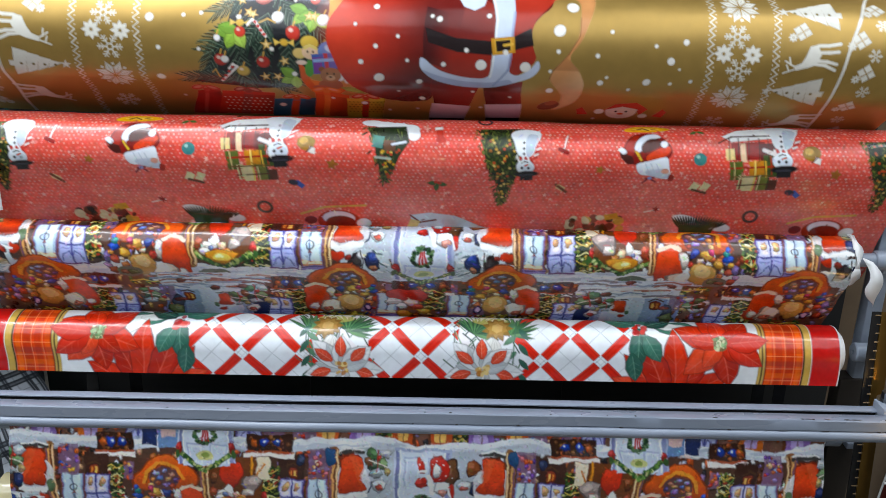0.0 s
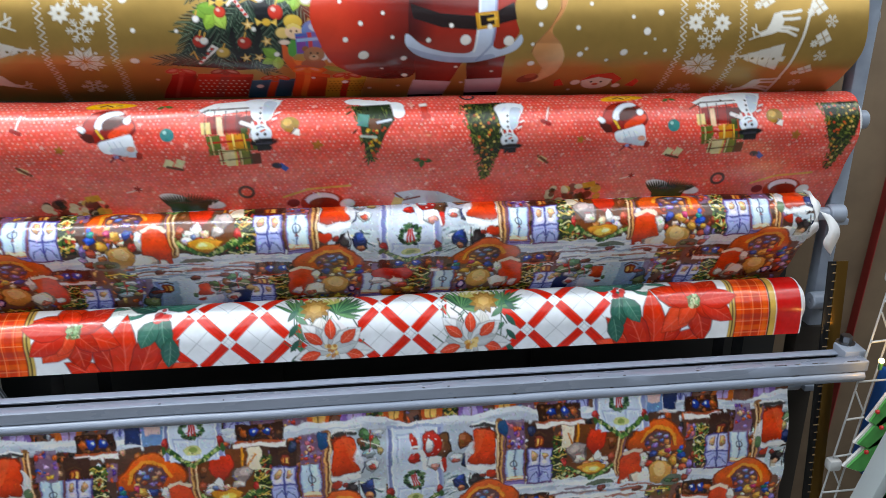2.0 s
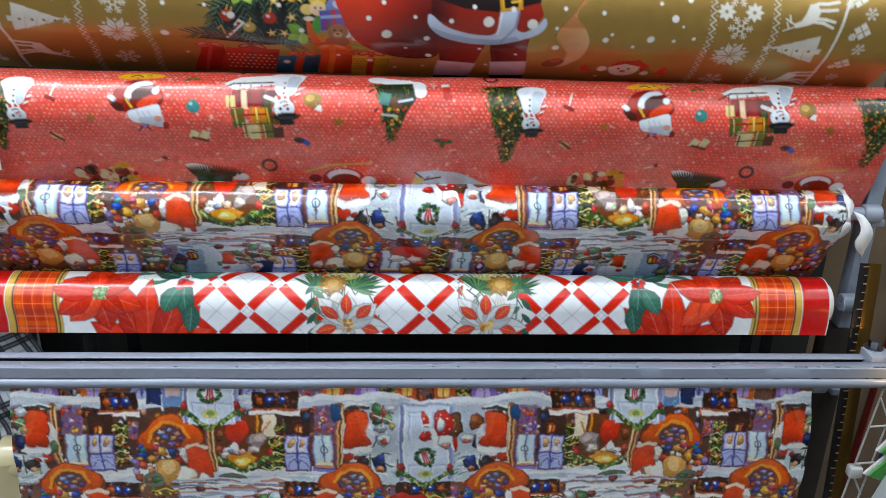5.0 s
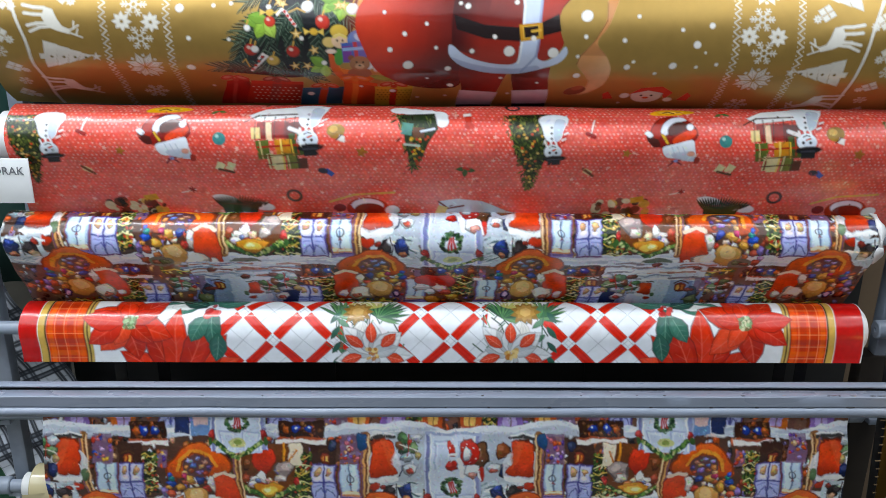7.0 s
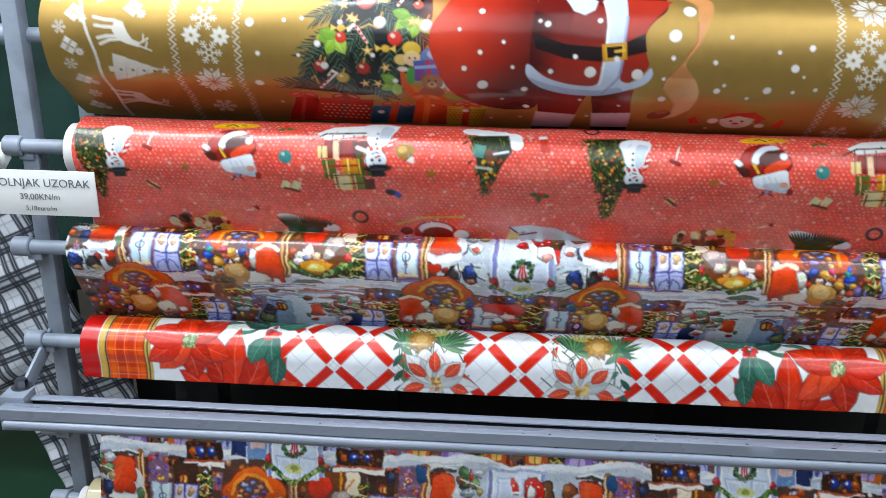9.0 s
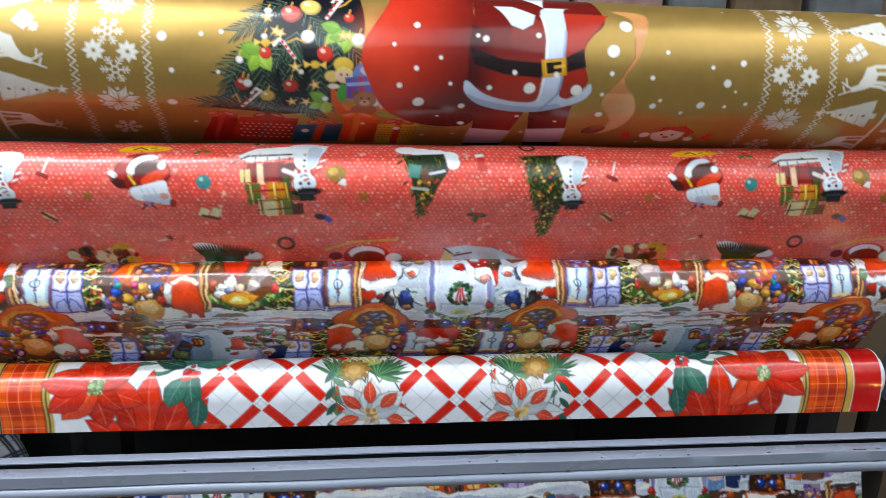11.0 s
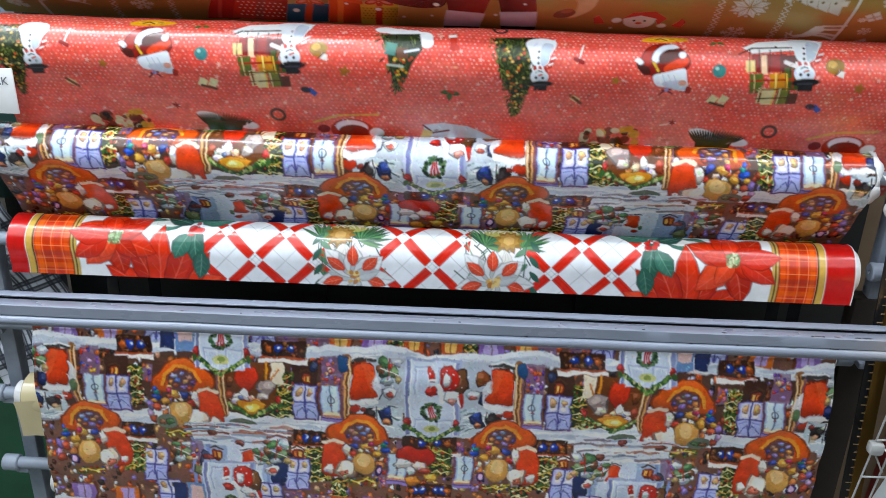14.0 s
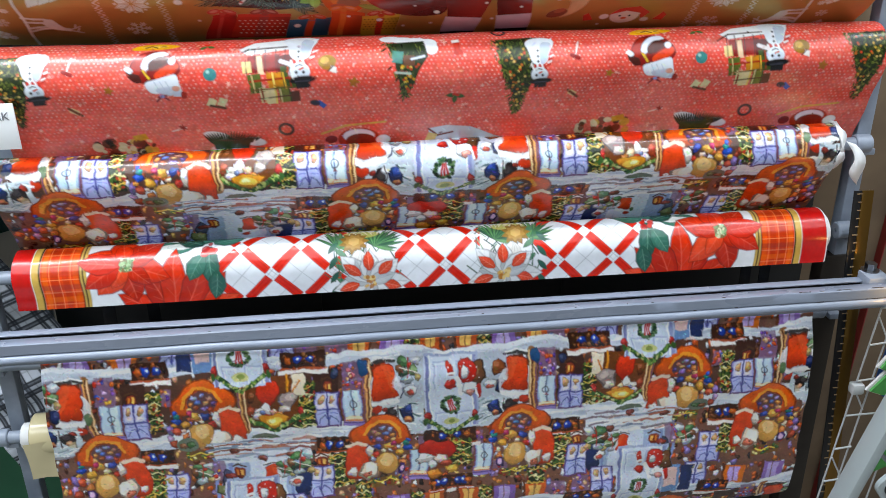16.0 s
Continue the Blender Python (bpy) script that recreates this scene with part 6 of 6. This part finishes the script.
for x in (-.748, .797):
    if x < 0:
        part("bracket", put(bar((x, 1.285, .842), (x, 1.41, .90), .006, .03), RAIL, RLO), GREY, RAIL)
    part("bracket_plate", put(box((x - .02, 1.262, .835), (x + .02, 1.30, .86), .002), RAIL, RLO), GREY, RAIL)
    bm = rod((x, 1.296, .86), (x, 1.296, .874), .010, 6)
    rod((x, 1.296, .858), (x, 1.296, .861), .016, 20, bm)
    part("bolt", put(bm, RAIL, RLO), STEEL, RAIL)

# ---- cloth rolls ----
GOLD_M = print_mat("gold_foil_print", .43, foil=.62, weave=.05, wave=.5, wavescale=9)
PVC_M = print_mat("glossy_print", .23, weave=.30, wscale=420, wave=.4, wavescale=14)
PVC_S = print_mat("smooth_print", .20, weave=.06, wave=.45, wavescale=16)


def roll(label, cloth_label, pr, section, material, cy, cz, r, x0, x1, core_r=.022, end=.0, wob=.001):
    loc = (0, cy, cz)
    t = empty("tablecloth_roll", label, "cloth roll", loc, "cloth rolls on the rack")
    cloth("printed_cloth", pr, section, material, t, loc, cloth_label, wob)
    part("rolled_layer", put(pipe(x0 + .002, x1 - .002, cy, cz, r - .004, core_r), t, loc), WHITE_PVC, t, "white backing of the rolled layers")
    n = 4
    for k in range(n):
        rr = core_r + (r - .006 - core_r) * (k + 1) / (n + 1)
        for xa, xb in ((x0 - end - .001 * (k % 2), x0 + .004), (x1 - .004, x1 + .010 + .001 * (k % 2))):
            part("layer_edge", put(pipe(xa, xb, cy, cz, rr, rr - .0022), t, loc), WHITE_PVC, t)
    part("core", put(pipe(x0 - .004, x1 + .004, cy, cz, core_r, .0135), t, loc), CARD, t, "brown cardboard core")
    return t


sec, va, vb = arc_profile(1.433, 1.396, .088, 128, 50, 1.26)
gold = roll("large gold roll with christmas print", "gold foil cloth with white snowflakes, fir tree and red coat", gold_print(), sec, GOLD_M, 1.433, 1.396, .088, -.666, .757)
gold.rotation_euler = (0, radians(.8), radians(-.8))
sec, va, vb = arc_profile(1.405, 1.224, .053, 150, 22, 1.03)
roll("red roll with small christmas motifs, hanging down", "red cloth with fine white dots, small firs and snow figures", red_print(), sec, PVC_M, 1.405, 1.224, .053, -.642, .786, end=.02)
sec, va, vb = arc_profile(1.3845, 1.067, .0394, 150, 32, .93)
roll("roll with a busy winter village print", "many-coloured cloth with windows, stockings, garlands and snow", village_print(-.670, .729, -.10, .17, .042, -.004), sec, PVC_S, 1.3845, 1.067, .0394, -.670, .729)
sec, va, vb = arc_profile(1.380, .903, .045, 150, 0, .864)
roll("slim roll with red poinsettias and ribbon trellis", "white cloth with red ribbon trellis, poinsettias and plaid border", poinsettia_print(), sec, PVC_S, 1.380, .903, .045, -.664, .731, wob=.0006)

# lower hanging village cloth over the next rod
SP = [(1.41, .762), (1.385, .770), (1.360, .766), (1.343, .756), (1.340, .742), (1.322, .70), (1.314, .66), (1.312, .63), (1.312, .56), (1.309, .48), (1.309, .43), (1.313, .385), (1.328, .345), (1.355, .32)]


def chain(points, zero):
    """A smooth section through a few points; v is 0 at the point numbered zero."""
    P = []
    n = len(points)
    for i in range(n - 1):
        a, b, c, d = (np.array(points[min(max(j, 0), n - 1)]) for j in (i - 1, i, i + 1, i + 2))
        for t in np.arange(0, 1, .05):
            P.append(.5 * (2 * b + (c - a) * t + (2 * a - 5 * b + 4 * c - d) * t * t + (3 * b - a - 3 * c + d) * t ** 3))
    P.append(np.array(points[-1]))
    P = np.array(P)
    s = np.concatenate([[0], np.cumsum(np.hypot(*np.diff(P, axis=0).T))])
    s -= s[zero * 20]
    return (lambda v: (np.interp(v, s, P[:, 0]), np.interp(v, s, P[:, 1]))), s[0], s[-1]


sec, va, vb = chain(SP, 7)
roll("village print roll with its cloth hanging far down", "many-coloured winter village cloth hanging in front of lower rolls", village_print(-.651, .733, va + .01, vb - .01, .047, -.002), sec, PVC_S, 1.385, .734, .034, -.651, .733, wob=.003)


def plain_roll(label, material, cy, cz, r, x0, x1):
    loc = (0, cy, cz)
    t = empty("tablecloth_roll", label, "cloth roll", loc, "cloth rolls on the rack")
    part("cloth", put(pipe(x0, x1, cy, cz, r, .024), t, loc), material, t)
    part("core", put(pipe(x0 - .02, x1 + .015, cy, cz, .024, .0135), t, loc), WHITE_PVC, t, "white core end")
    return t


t = plain_roll("thin roll with a cream plastic cover", CREAM, 1.378, .588, .040, -.700, .735)
bm = bmesh.new()
# loose cover skirt hanging from the cream roll's end
rings = []
for x in np.linspace(-.708, -.655, 8):
    rings.append([bm.verts.new((x + .004 * math.sin(v * 30), 1.337 - .004 * math.sin(v * 20 + x * 60) , .60 - v)) for v in np.linspace(0, .078, 8)])
for a, b in zip(rings, rings[1:]):
    for k in range(7):
        bm.faces.new((a[k], a[k + 1], b[k + 1], b[k]))
part("loose_cover", put(bm, t, (0, 1.378, .588)), CREAM, t, "loose cream plastic flap")
plain_roll("pale green roll with white flowers", GREENPALE, 1.385, .385, .045, -.668, .745)

# white plastic tie at the end of the third roll
tie = empty("plastic_tie", "torn white plastic tape wound round a roll end", "plastic tape", (.735, 1.38, 1.067))
bm = bmesh.new()
rings = []
for i in range(29):
    a = i * math.tau / 28
    rings.append([bm.verts.new((.728 + w + .0025 * math.sin(a * 5 + w * 400), 1.3845 - (.0408 + .002 * math.sin(a * 7 + w * 300)) * math.cos(a), 1.067 + (.0408 + .002 * math.sin(a * 7 + w * 300)) * math.sin(a))) for w in (0, .005, .010)])
for a, b_ in zip(rings, rings[1:]):
    for k in range(2):
        bm.faces.new((a[k], a[k + 1], b_[k + 1], b_[k]))
band = part("band", put(bm, tie, (.735, 1.38, 1.067)), WHITE_PVC, tie)
band.modifiers.new("thick", "SOLIDIFY").thickness = .0008
bm = bmesh.new()
prev = None
for i in range(12):
    t_ = i / 11
    c = Vector((.742 + .022 * t_ + .006 * math.sin(t_ * 6), 1.338 - .012 * math.sin(t_ * 3), 1.085 - .075 * t_))
    w = .007 + .004 * math.sin(t_ * 3.1) - .007 * t_ ** 4
    cur = [bm.verts.new(c + Vector((-w, .004 * math.cos(t_ * 9), .002))), bm.verts.new(c + Vector((w, -.004, -.002)))]
    if prev:
        bm.faces.new((prev[0], prev[1], cur[1], cur[0]))
    prev = cur
tail = part("tail", put(bm, tie, (.735, 1.38, 1.067)), WHITE_PVC, tie)
tail.modifiers.new("thick", "SOLIDIFY").thickness = .001

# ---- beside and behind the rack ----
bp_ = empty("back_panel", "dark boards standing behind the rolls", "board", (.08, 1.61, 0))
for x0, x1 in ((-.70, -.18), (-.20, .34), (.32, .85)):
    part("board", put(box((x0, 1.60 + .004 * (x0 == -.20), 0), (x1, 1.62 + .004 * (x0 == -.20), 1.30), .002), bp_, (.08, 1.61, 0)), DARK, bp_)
for x, y0 in ((-.58, 1.50), (-.50, 1.5), (.66, 1.5), (.70, 1.5)):
    tagged(part("clear_strip", box((x, y0, .70), (x + .022, y0 + .002, .86), 0), mat("smoky_film", "2b2d33", .2), smooth=False), "dull strip of clear film in the dark", "plastic film")
# price card
card = empty("price_card", "white card with printed price, fixed to the rack", "price card", (-.697, 1.345, 1.17))
CLOC = (-.697, 1.345, 1.17)
part("card", put(box((-.786, 1.3435, 1.135), (-.608, 1.3465, 1.206), .0005), card, CLOC), PAPER, card)


def words(text, x, z, size, parent, loc):
    cu = bpy.data.curves.new("text", "FONT")
    cu.body, cu.size, cu.extrude, cu.align_x = text, size, .0002, "CENTER"
    tmp = new("lettering", cu)
    me = bpy.data.meshes.new_from_object(tmp.evaluated_get(bpy.context.evaluated_depsgraph_get()))
    bpy.data.objects.remove(tmp)
    me.materials.append(INK)
    ob = new("lettering", me)
    ob.matrix_basis = pose(x - loc[0], 1.3428 - loc[1], z - loc[2], 90, 0, 0)
    ob.parent = parent
    return ob


words("STOLNJAK UZORAK", -.697, 1.181, .0178, card, CLOC)
words("39,00KN/m", -.697, 1.1605, .0135, card, CLOC)
words("5,18euro/m", -.697, 1.143, .0105, card, CLOC)
# torn tape
bm = bmesh.new()
vs = [bm.verts.new((-.80 + x, 1.40, 1.20 + z)) for x, z in ((0, .02), (.02, .035), (.035, .01), (.02, -.012), (.008, -.005))]
bm.faces.new(vs)
ob = tagged(part("torn_tape", bm, PAPER), "torn bit of clear tape", "tape")
ob.modifiers.new("thick", "SOLIDIFY").thickness = .0008

# green curtain, blue crate, and checked cloth to the left
bm = bmesh.new()
rings = []
for x in np.linspace(-1.7, -.72, 60):
    rings.append([bm.verts.new((x, 1.95 + .02 * math.sin(x * 34) + .01 * math.sin(x * 71 + z), z)) for z in np.linspace(.75, 2.3, 12)])
for a, b in zip(rings, rings[1:]):
    for k in range(11):
        bm.faces.new((a[k], a[k + 1], b[k + 1], b[k]))
ob = tagged(part("green_cloth", bm, TEAL), "dark green cloth hanging behind the rack", "cloth")
ob.modifiers.new("thick", "SOLIDIFY").thickness = .003
tagged(part("blue_box", box((-.72, 1.66, 0.012), (-.60, 1.9, 1.21), .006), BLUE), "blue plastic box behind the rolls", "box")


def checked_cloth():
    p = Print(-.095, .14, -.36, .36, .0018, "c6ccd8")
    sl, U, V = p.window(-.2, .2, -.4, .4)
    for q in (U, V):
        w = (q + .4) % .062
        p.lay(sl, np.clip(.5 - (abs(w - .03) - .011) / .002, 0, 1) * .30, "5f6877")
        for o in (.018, .024, .036, .042):
            p.lay(sl, np.clip(.5 - (abs(w - o) - .0026) / .0018, 0, 1) * .95, "20252f")
        p.lay(sl, np.clip(.5 - (abs(w - .058) - .0008) / .0018, 0, 1) * .6, "4a5261")
    return p


ck = empty("checked_cloth", "white cloth with black check hanging beside the rack", "cloth", (-.84, 1.52, .76))
pr = checked_cloth()
ob = cloth("cloth_sheet", pr, lambda v: (.012 * math.sin(v * 14), -v), print_mat("checked_cotton", .8, weave=.3, wave=.1), ck, (0, 0, 0), "", .006)
ob.rotation_euler = (0, radians(-24), 0)

# brown board with a red stripe at the other side
bd = empty("brown_board", "brown board with a vertical red tape stripe", "board", (1.1, 1.66, 0))
part("panel", put(box((.80, 1.63, 0), (1.75, 1.66, 1.9), .003), bd, (1.1, 1.66, 0)), BROWN, bd)
part("red_stripe", put(bar((.998, 1.628, 0.0), (1.098, 1.628, 1.9), .042, .003, .0008), bd, (1.1, 1.66, 0)), REDSTR, bd)
# brass strip with toothed black tape
st = empty("brass_strip", "brass strip with a toothed black measuring tape", "measuring strip", (.79, 1.33, .6))
SL = (.79, 1.33, .6)
part("strip", put(bar((.800, 1.352, .99), (.800, 1.25, .12), .022, .004, .001), st, SL), BRASS, st)
part("tape", put(bar((.781, 1.352, .99), (.781, 1.25, .12), .014, .003, .0005), st, SL), BLACKP, st, "black tape")
for k in range(58):
    q = k / 57
    z = .985 - .86 * q
    y = 1.352 - .102 * (.99 - z) / .87 - .002
    part("tooth", put(box((.783 if k % 5 else .779, y - .001, z - .0008), (.789, y, z + .0008), 0), st, SL), CARD, st, smooth=False)
# wire panel with ornaments
wp = empty("wire_panel", "white wire grid panel beside the rack", "wire panel", (.95, 1.25, .5))
WL = (.95, 1.25, .5)
LEAN_X = .11


def wx(x, z):
    """The panel leans: x at height z of a wire that stands at x at 0.74 m."""
    return x + LEAN_X * (z - .74)


for x in (.795, .824, .90, .98, 1.06):
    part("wire", put(rod((wx(x, .1), 1.25, .1), (wx(x, 1.15), 1.25, 1.15), .0018, 8), wp, WL), WIRE, wp)
for k in range(14):
    z = .135 + k * .075
    part("cross_wire", put(rod((wx(.793, z), 1.2462, z), (wx(1.06 if k % 3 == 0 else .826, z), 1.2462, z + .003), .0019, 8), wp, WL), WIRE, wp)
for k in range(7):
    z = .145 + k * .15
    part("cross_wire", put(rod((wx(.795, z + .045), 1.2475, z + .045), (wx(.824, z), 1.2475, z), .0017, 8), wp, WL), WIRE, wp)
for z in (.645, 1.005):
    part("clip", put(box((wx(.795, z) - .010, 1.238, z - .012), (wx(.795, z) + .014, 1.258, z + .010), .005), wp, WL), WIRE, wp)


def felt_tree(x, y, z, s):
    t = empty("felt_tree", "green felt christmas tree ornament with white edging", "ornament", (x, y, z), "ornaments on the wire panel")
    for k, (w, zz) in enumerate(((.05, 0), (.042, .035), (.032, .068))):
        for m_, g_, off in ((WHITE_PVC, 1.1, .002), (GREEN, 1.0, -.003)):
            bm = bmesh.new()
            pts = [(-w, 0), (-w * .6, -.008), (-w * .2, .0), (w * .2, -.008), (w * .6, .0), (w, -.004), (w * .5, .03), (0, .055), (-w * .5, .03)]
            lo = [bm.verts.new((g_ * s * a, off, s * (zz + g_ * b))) for a, b in pts]
            hi = [bm.verts.new((g_ * s * a, off + .005, s * (zz + g_ * b))) for a, b in pts]
            bm.faces.new(lo)
            bm.faces.new(hi[::-1])
            for i in range(len(pts)):
                bm.faces.new((lo[i], hi[i], hi[(i + 1) % len(pts)], lo[(i + 1) % len(pts)]))
            bmesh.ops.recalc_face_normals(bm, faces=bm.faces)
            part("tier" if g_ == 1.0 else "edging", bm, m_, t, smooth=False)
    for i in range(9):
        bm = bmesh.new()
        bmesh.ops.create_icosphere(bm, subdivisions=1, radius=.0035 * s, matrix=Matrix.Translation((s * .03 * math.sin(i * 2.4), -.006, s * .012 * i)))
        part("bead", bm, REDP, t)
    bm = bmesh.new()
    pts = [(.014 * s * (1 if k % 2 == 0 else .45) * math.sin(k * math.pi / 5), .125 * s + .014 * s * (1 if k % 2 == 0 else .45) * math.cos(k * math.pi / 5)) for k in range(10)]
    lo = [bm.verts.new((a, -.004, b)) for a, b in pts]
    hi = [bm.verts.new((a, .003, b)) for a, b in pts]
    bm.faces.new(lo)
    bm.faces.new(hi[::-1])
    for i in range(10):
        bm.faces.new((lo[i], hi[i], hi[(i + 1) % 10], lo[(i + 1) % 10]))
    bmesh.ops.recalc_face_normals(bm, faces=bm.faces)
    part("star", bm, YELLOW, t, smooth=False)


felt_tree(.872, 1.235, .645, 1.35)
felt_tree(.885, 1.235, .47, 1.3)
felt_tree(.93, 1.235, .83, 1.3)
bx = empty("blue_pack", "blue pack with white dots hanging on the wire panel", "pack", (.865, 1.272, .7))
part("pack", put(bar((.856, 1.272, .61), (.878, 1.272, .81), .046, .012, .004), bx, (.865, 1.272, .7)), BLUE, bx)
for k in range(8):
    part("dot", put(rod((.866 + .0024 * k, 1.2640, .64 + k * .022), (.866 + .0024 * k, 1.2665, .64 + k * .022), .0045, 12), bx, (.865, 1.272, .7)), WHITE_PVC, bx)
# fairy light at the rail's end
fl = empty("fairy_light", "small warm glowing fairy light at the rail end", "fairy light", (.812, 1.216, .866))
bm = bmesh.new()
bmesh.ops.create_icosphere(bm, subdivisions=2, radius=.005)
part("bulb", bm, bulb, fl)
part("socket", rod((0, 0, -.016), (0, 0, -.004), .0035, 10), DGREEN, fl)
lamp = bpy.data.lights.new("fairy_glow", "POINT")
lamp.energy, lamp.color, lamp.shadow_soft_size = .14, (1, .55, .15), .006
new("fairy_glow", lamp).location = (.812, 1.205, .870)
# slanted white bar near the camera's side
wb = empty("white_stand", "slanted white metal stand with a hook", "stand", (.70, 1.12, 0))
part("bar", put(bar((.894, 1.12, 1.10), (.664, 1.12, .34), .042, .02, .003), wb, (.70, 1.12, 0)), WHITEP, wb)
part("leg", put(bar((.666, 1.12, .35), (.666, 1.12, 0), .034, .02, .003), wb, (.70, 1.12, 0)), WHITEP, wb)
part("hook", put(rod((.744, 1.112, .618), (.775, 1.088, .588), .004, 10), wb, (.70, 1.12, 0)), STEEL, wb)
# dark sign with a white rim hanging from the hook
sg = empty("dark_sign", "dark sign with a white rounded rim hanging on the hook", "sign", (.86, 1.08, .56))
for nm, m_, k, y0, y1 in (("rim", WHITEP, 1.0, 1.078, 1.088), ("face", BLACKP, .90, 1.0755, 1.079)):
    bm = bmesh.new()
    a0, b0 = Vector((.70, .71)) * .2 * k, Vector((.58, -.81)) * .2 * k
    c0 = Vector((.867, .548)) - (a0 + b0) / 2
    pts = []
    for o, e0, e1 in ((c0, b0, a0), (c0 + a0, -a0, b0), (c0 + a0 + b0, -b0, -a0), (c0 + b0, a0, -b0)):
        for i in range(6):
            w = i / 5
            pts.append(o + e0 * .09 * (1 - w) ** 2 + e1 * .09 * w ** 2)
    lo = [bm.verts.new((q.x - .86, y0 - 1.08, q.y - .56)) for q in pts]
    hi = [bm.verts.new((q.x - .86, y1 - 1.08, q.y - .56)) for q in pts]
    bm.faces.new(lo)
    bm.faces.new(hi[::-1])
    for i in range(len(pts)):
        bm.faces.new((lo[i], hi[i], hi[(i + 1) % len(pts)], lo[(i + 1) % len(pts)]))
    bmesh.ops.recalc_face_normals(bm, faces=bm.faces)
    part(nm, bm, m_, sg, smooth=False)
# shelf with pale wrapped goods far above and behind
sh = empty("rear_shelf", "grey metal shelf with pale wrapped packs", "shelf", (0, 2.6, 0))
for z in (.9, 1.33, 1.8):
    part("board", put(box((-1.5, 2.45, z), (1.9, 2.85, z + .025), .003), sh, (0, 2.6, 0)), WHITEP, sh)
for x in (-1.5, .2, 1.88):
    part("upright", put(box((x, 2.83, 0), (x + .04, 2.87, 2.2), .003), sh, (0, 2.6, 0)), BLACKP, sh)
rg = random.Random(8)
x = -1.4
PALE = [mat("pale_wrap", "b9b6a8", .3, scale=20), mat("grey_wrap", "8b8f92", .3, scale=20), mat("tan_wrap", "8a7358", .5, scale=20), mat("pink_wrap", "c49a98", .4, scale=20)]
while x < 1.75:
    w = rg.uniform(.1, .26)
    h = rg.uniform(.13, .3)
    bm = box((x, 2.5, 1.357), (x + w, 2.75, 1.357 + h), .02)
    tagged(part("wrapped_pack", bm, PALE[rg.randrange(4)]), "pale wrapped pack standing on the rear shelf", "pack", "packs on the rear shelf")
    x += w + rg.uniform(.01, .04)
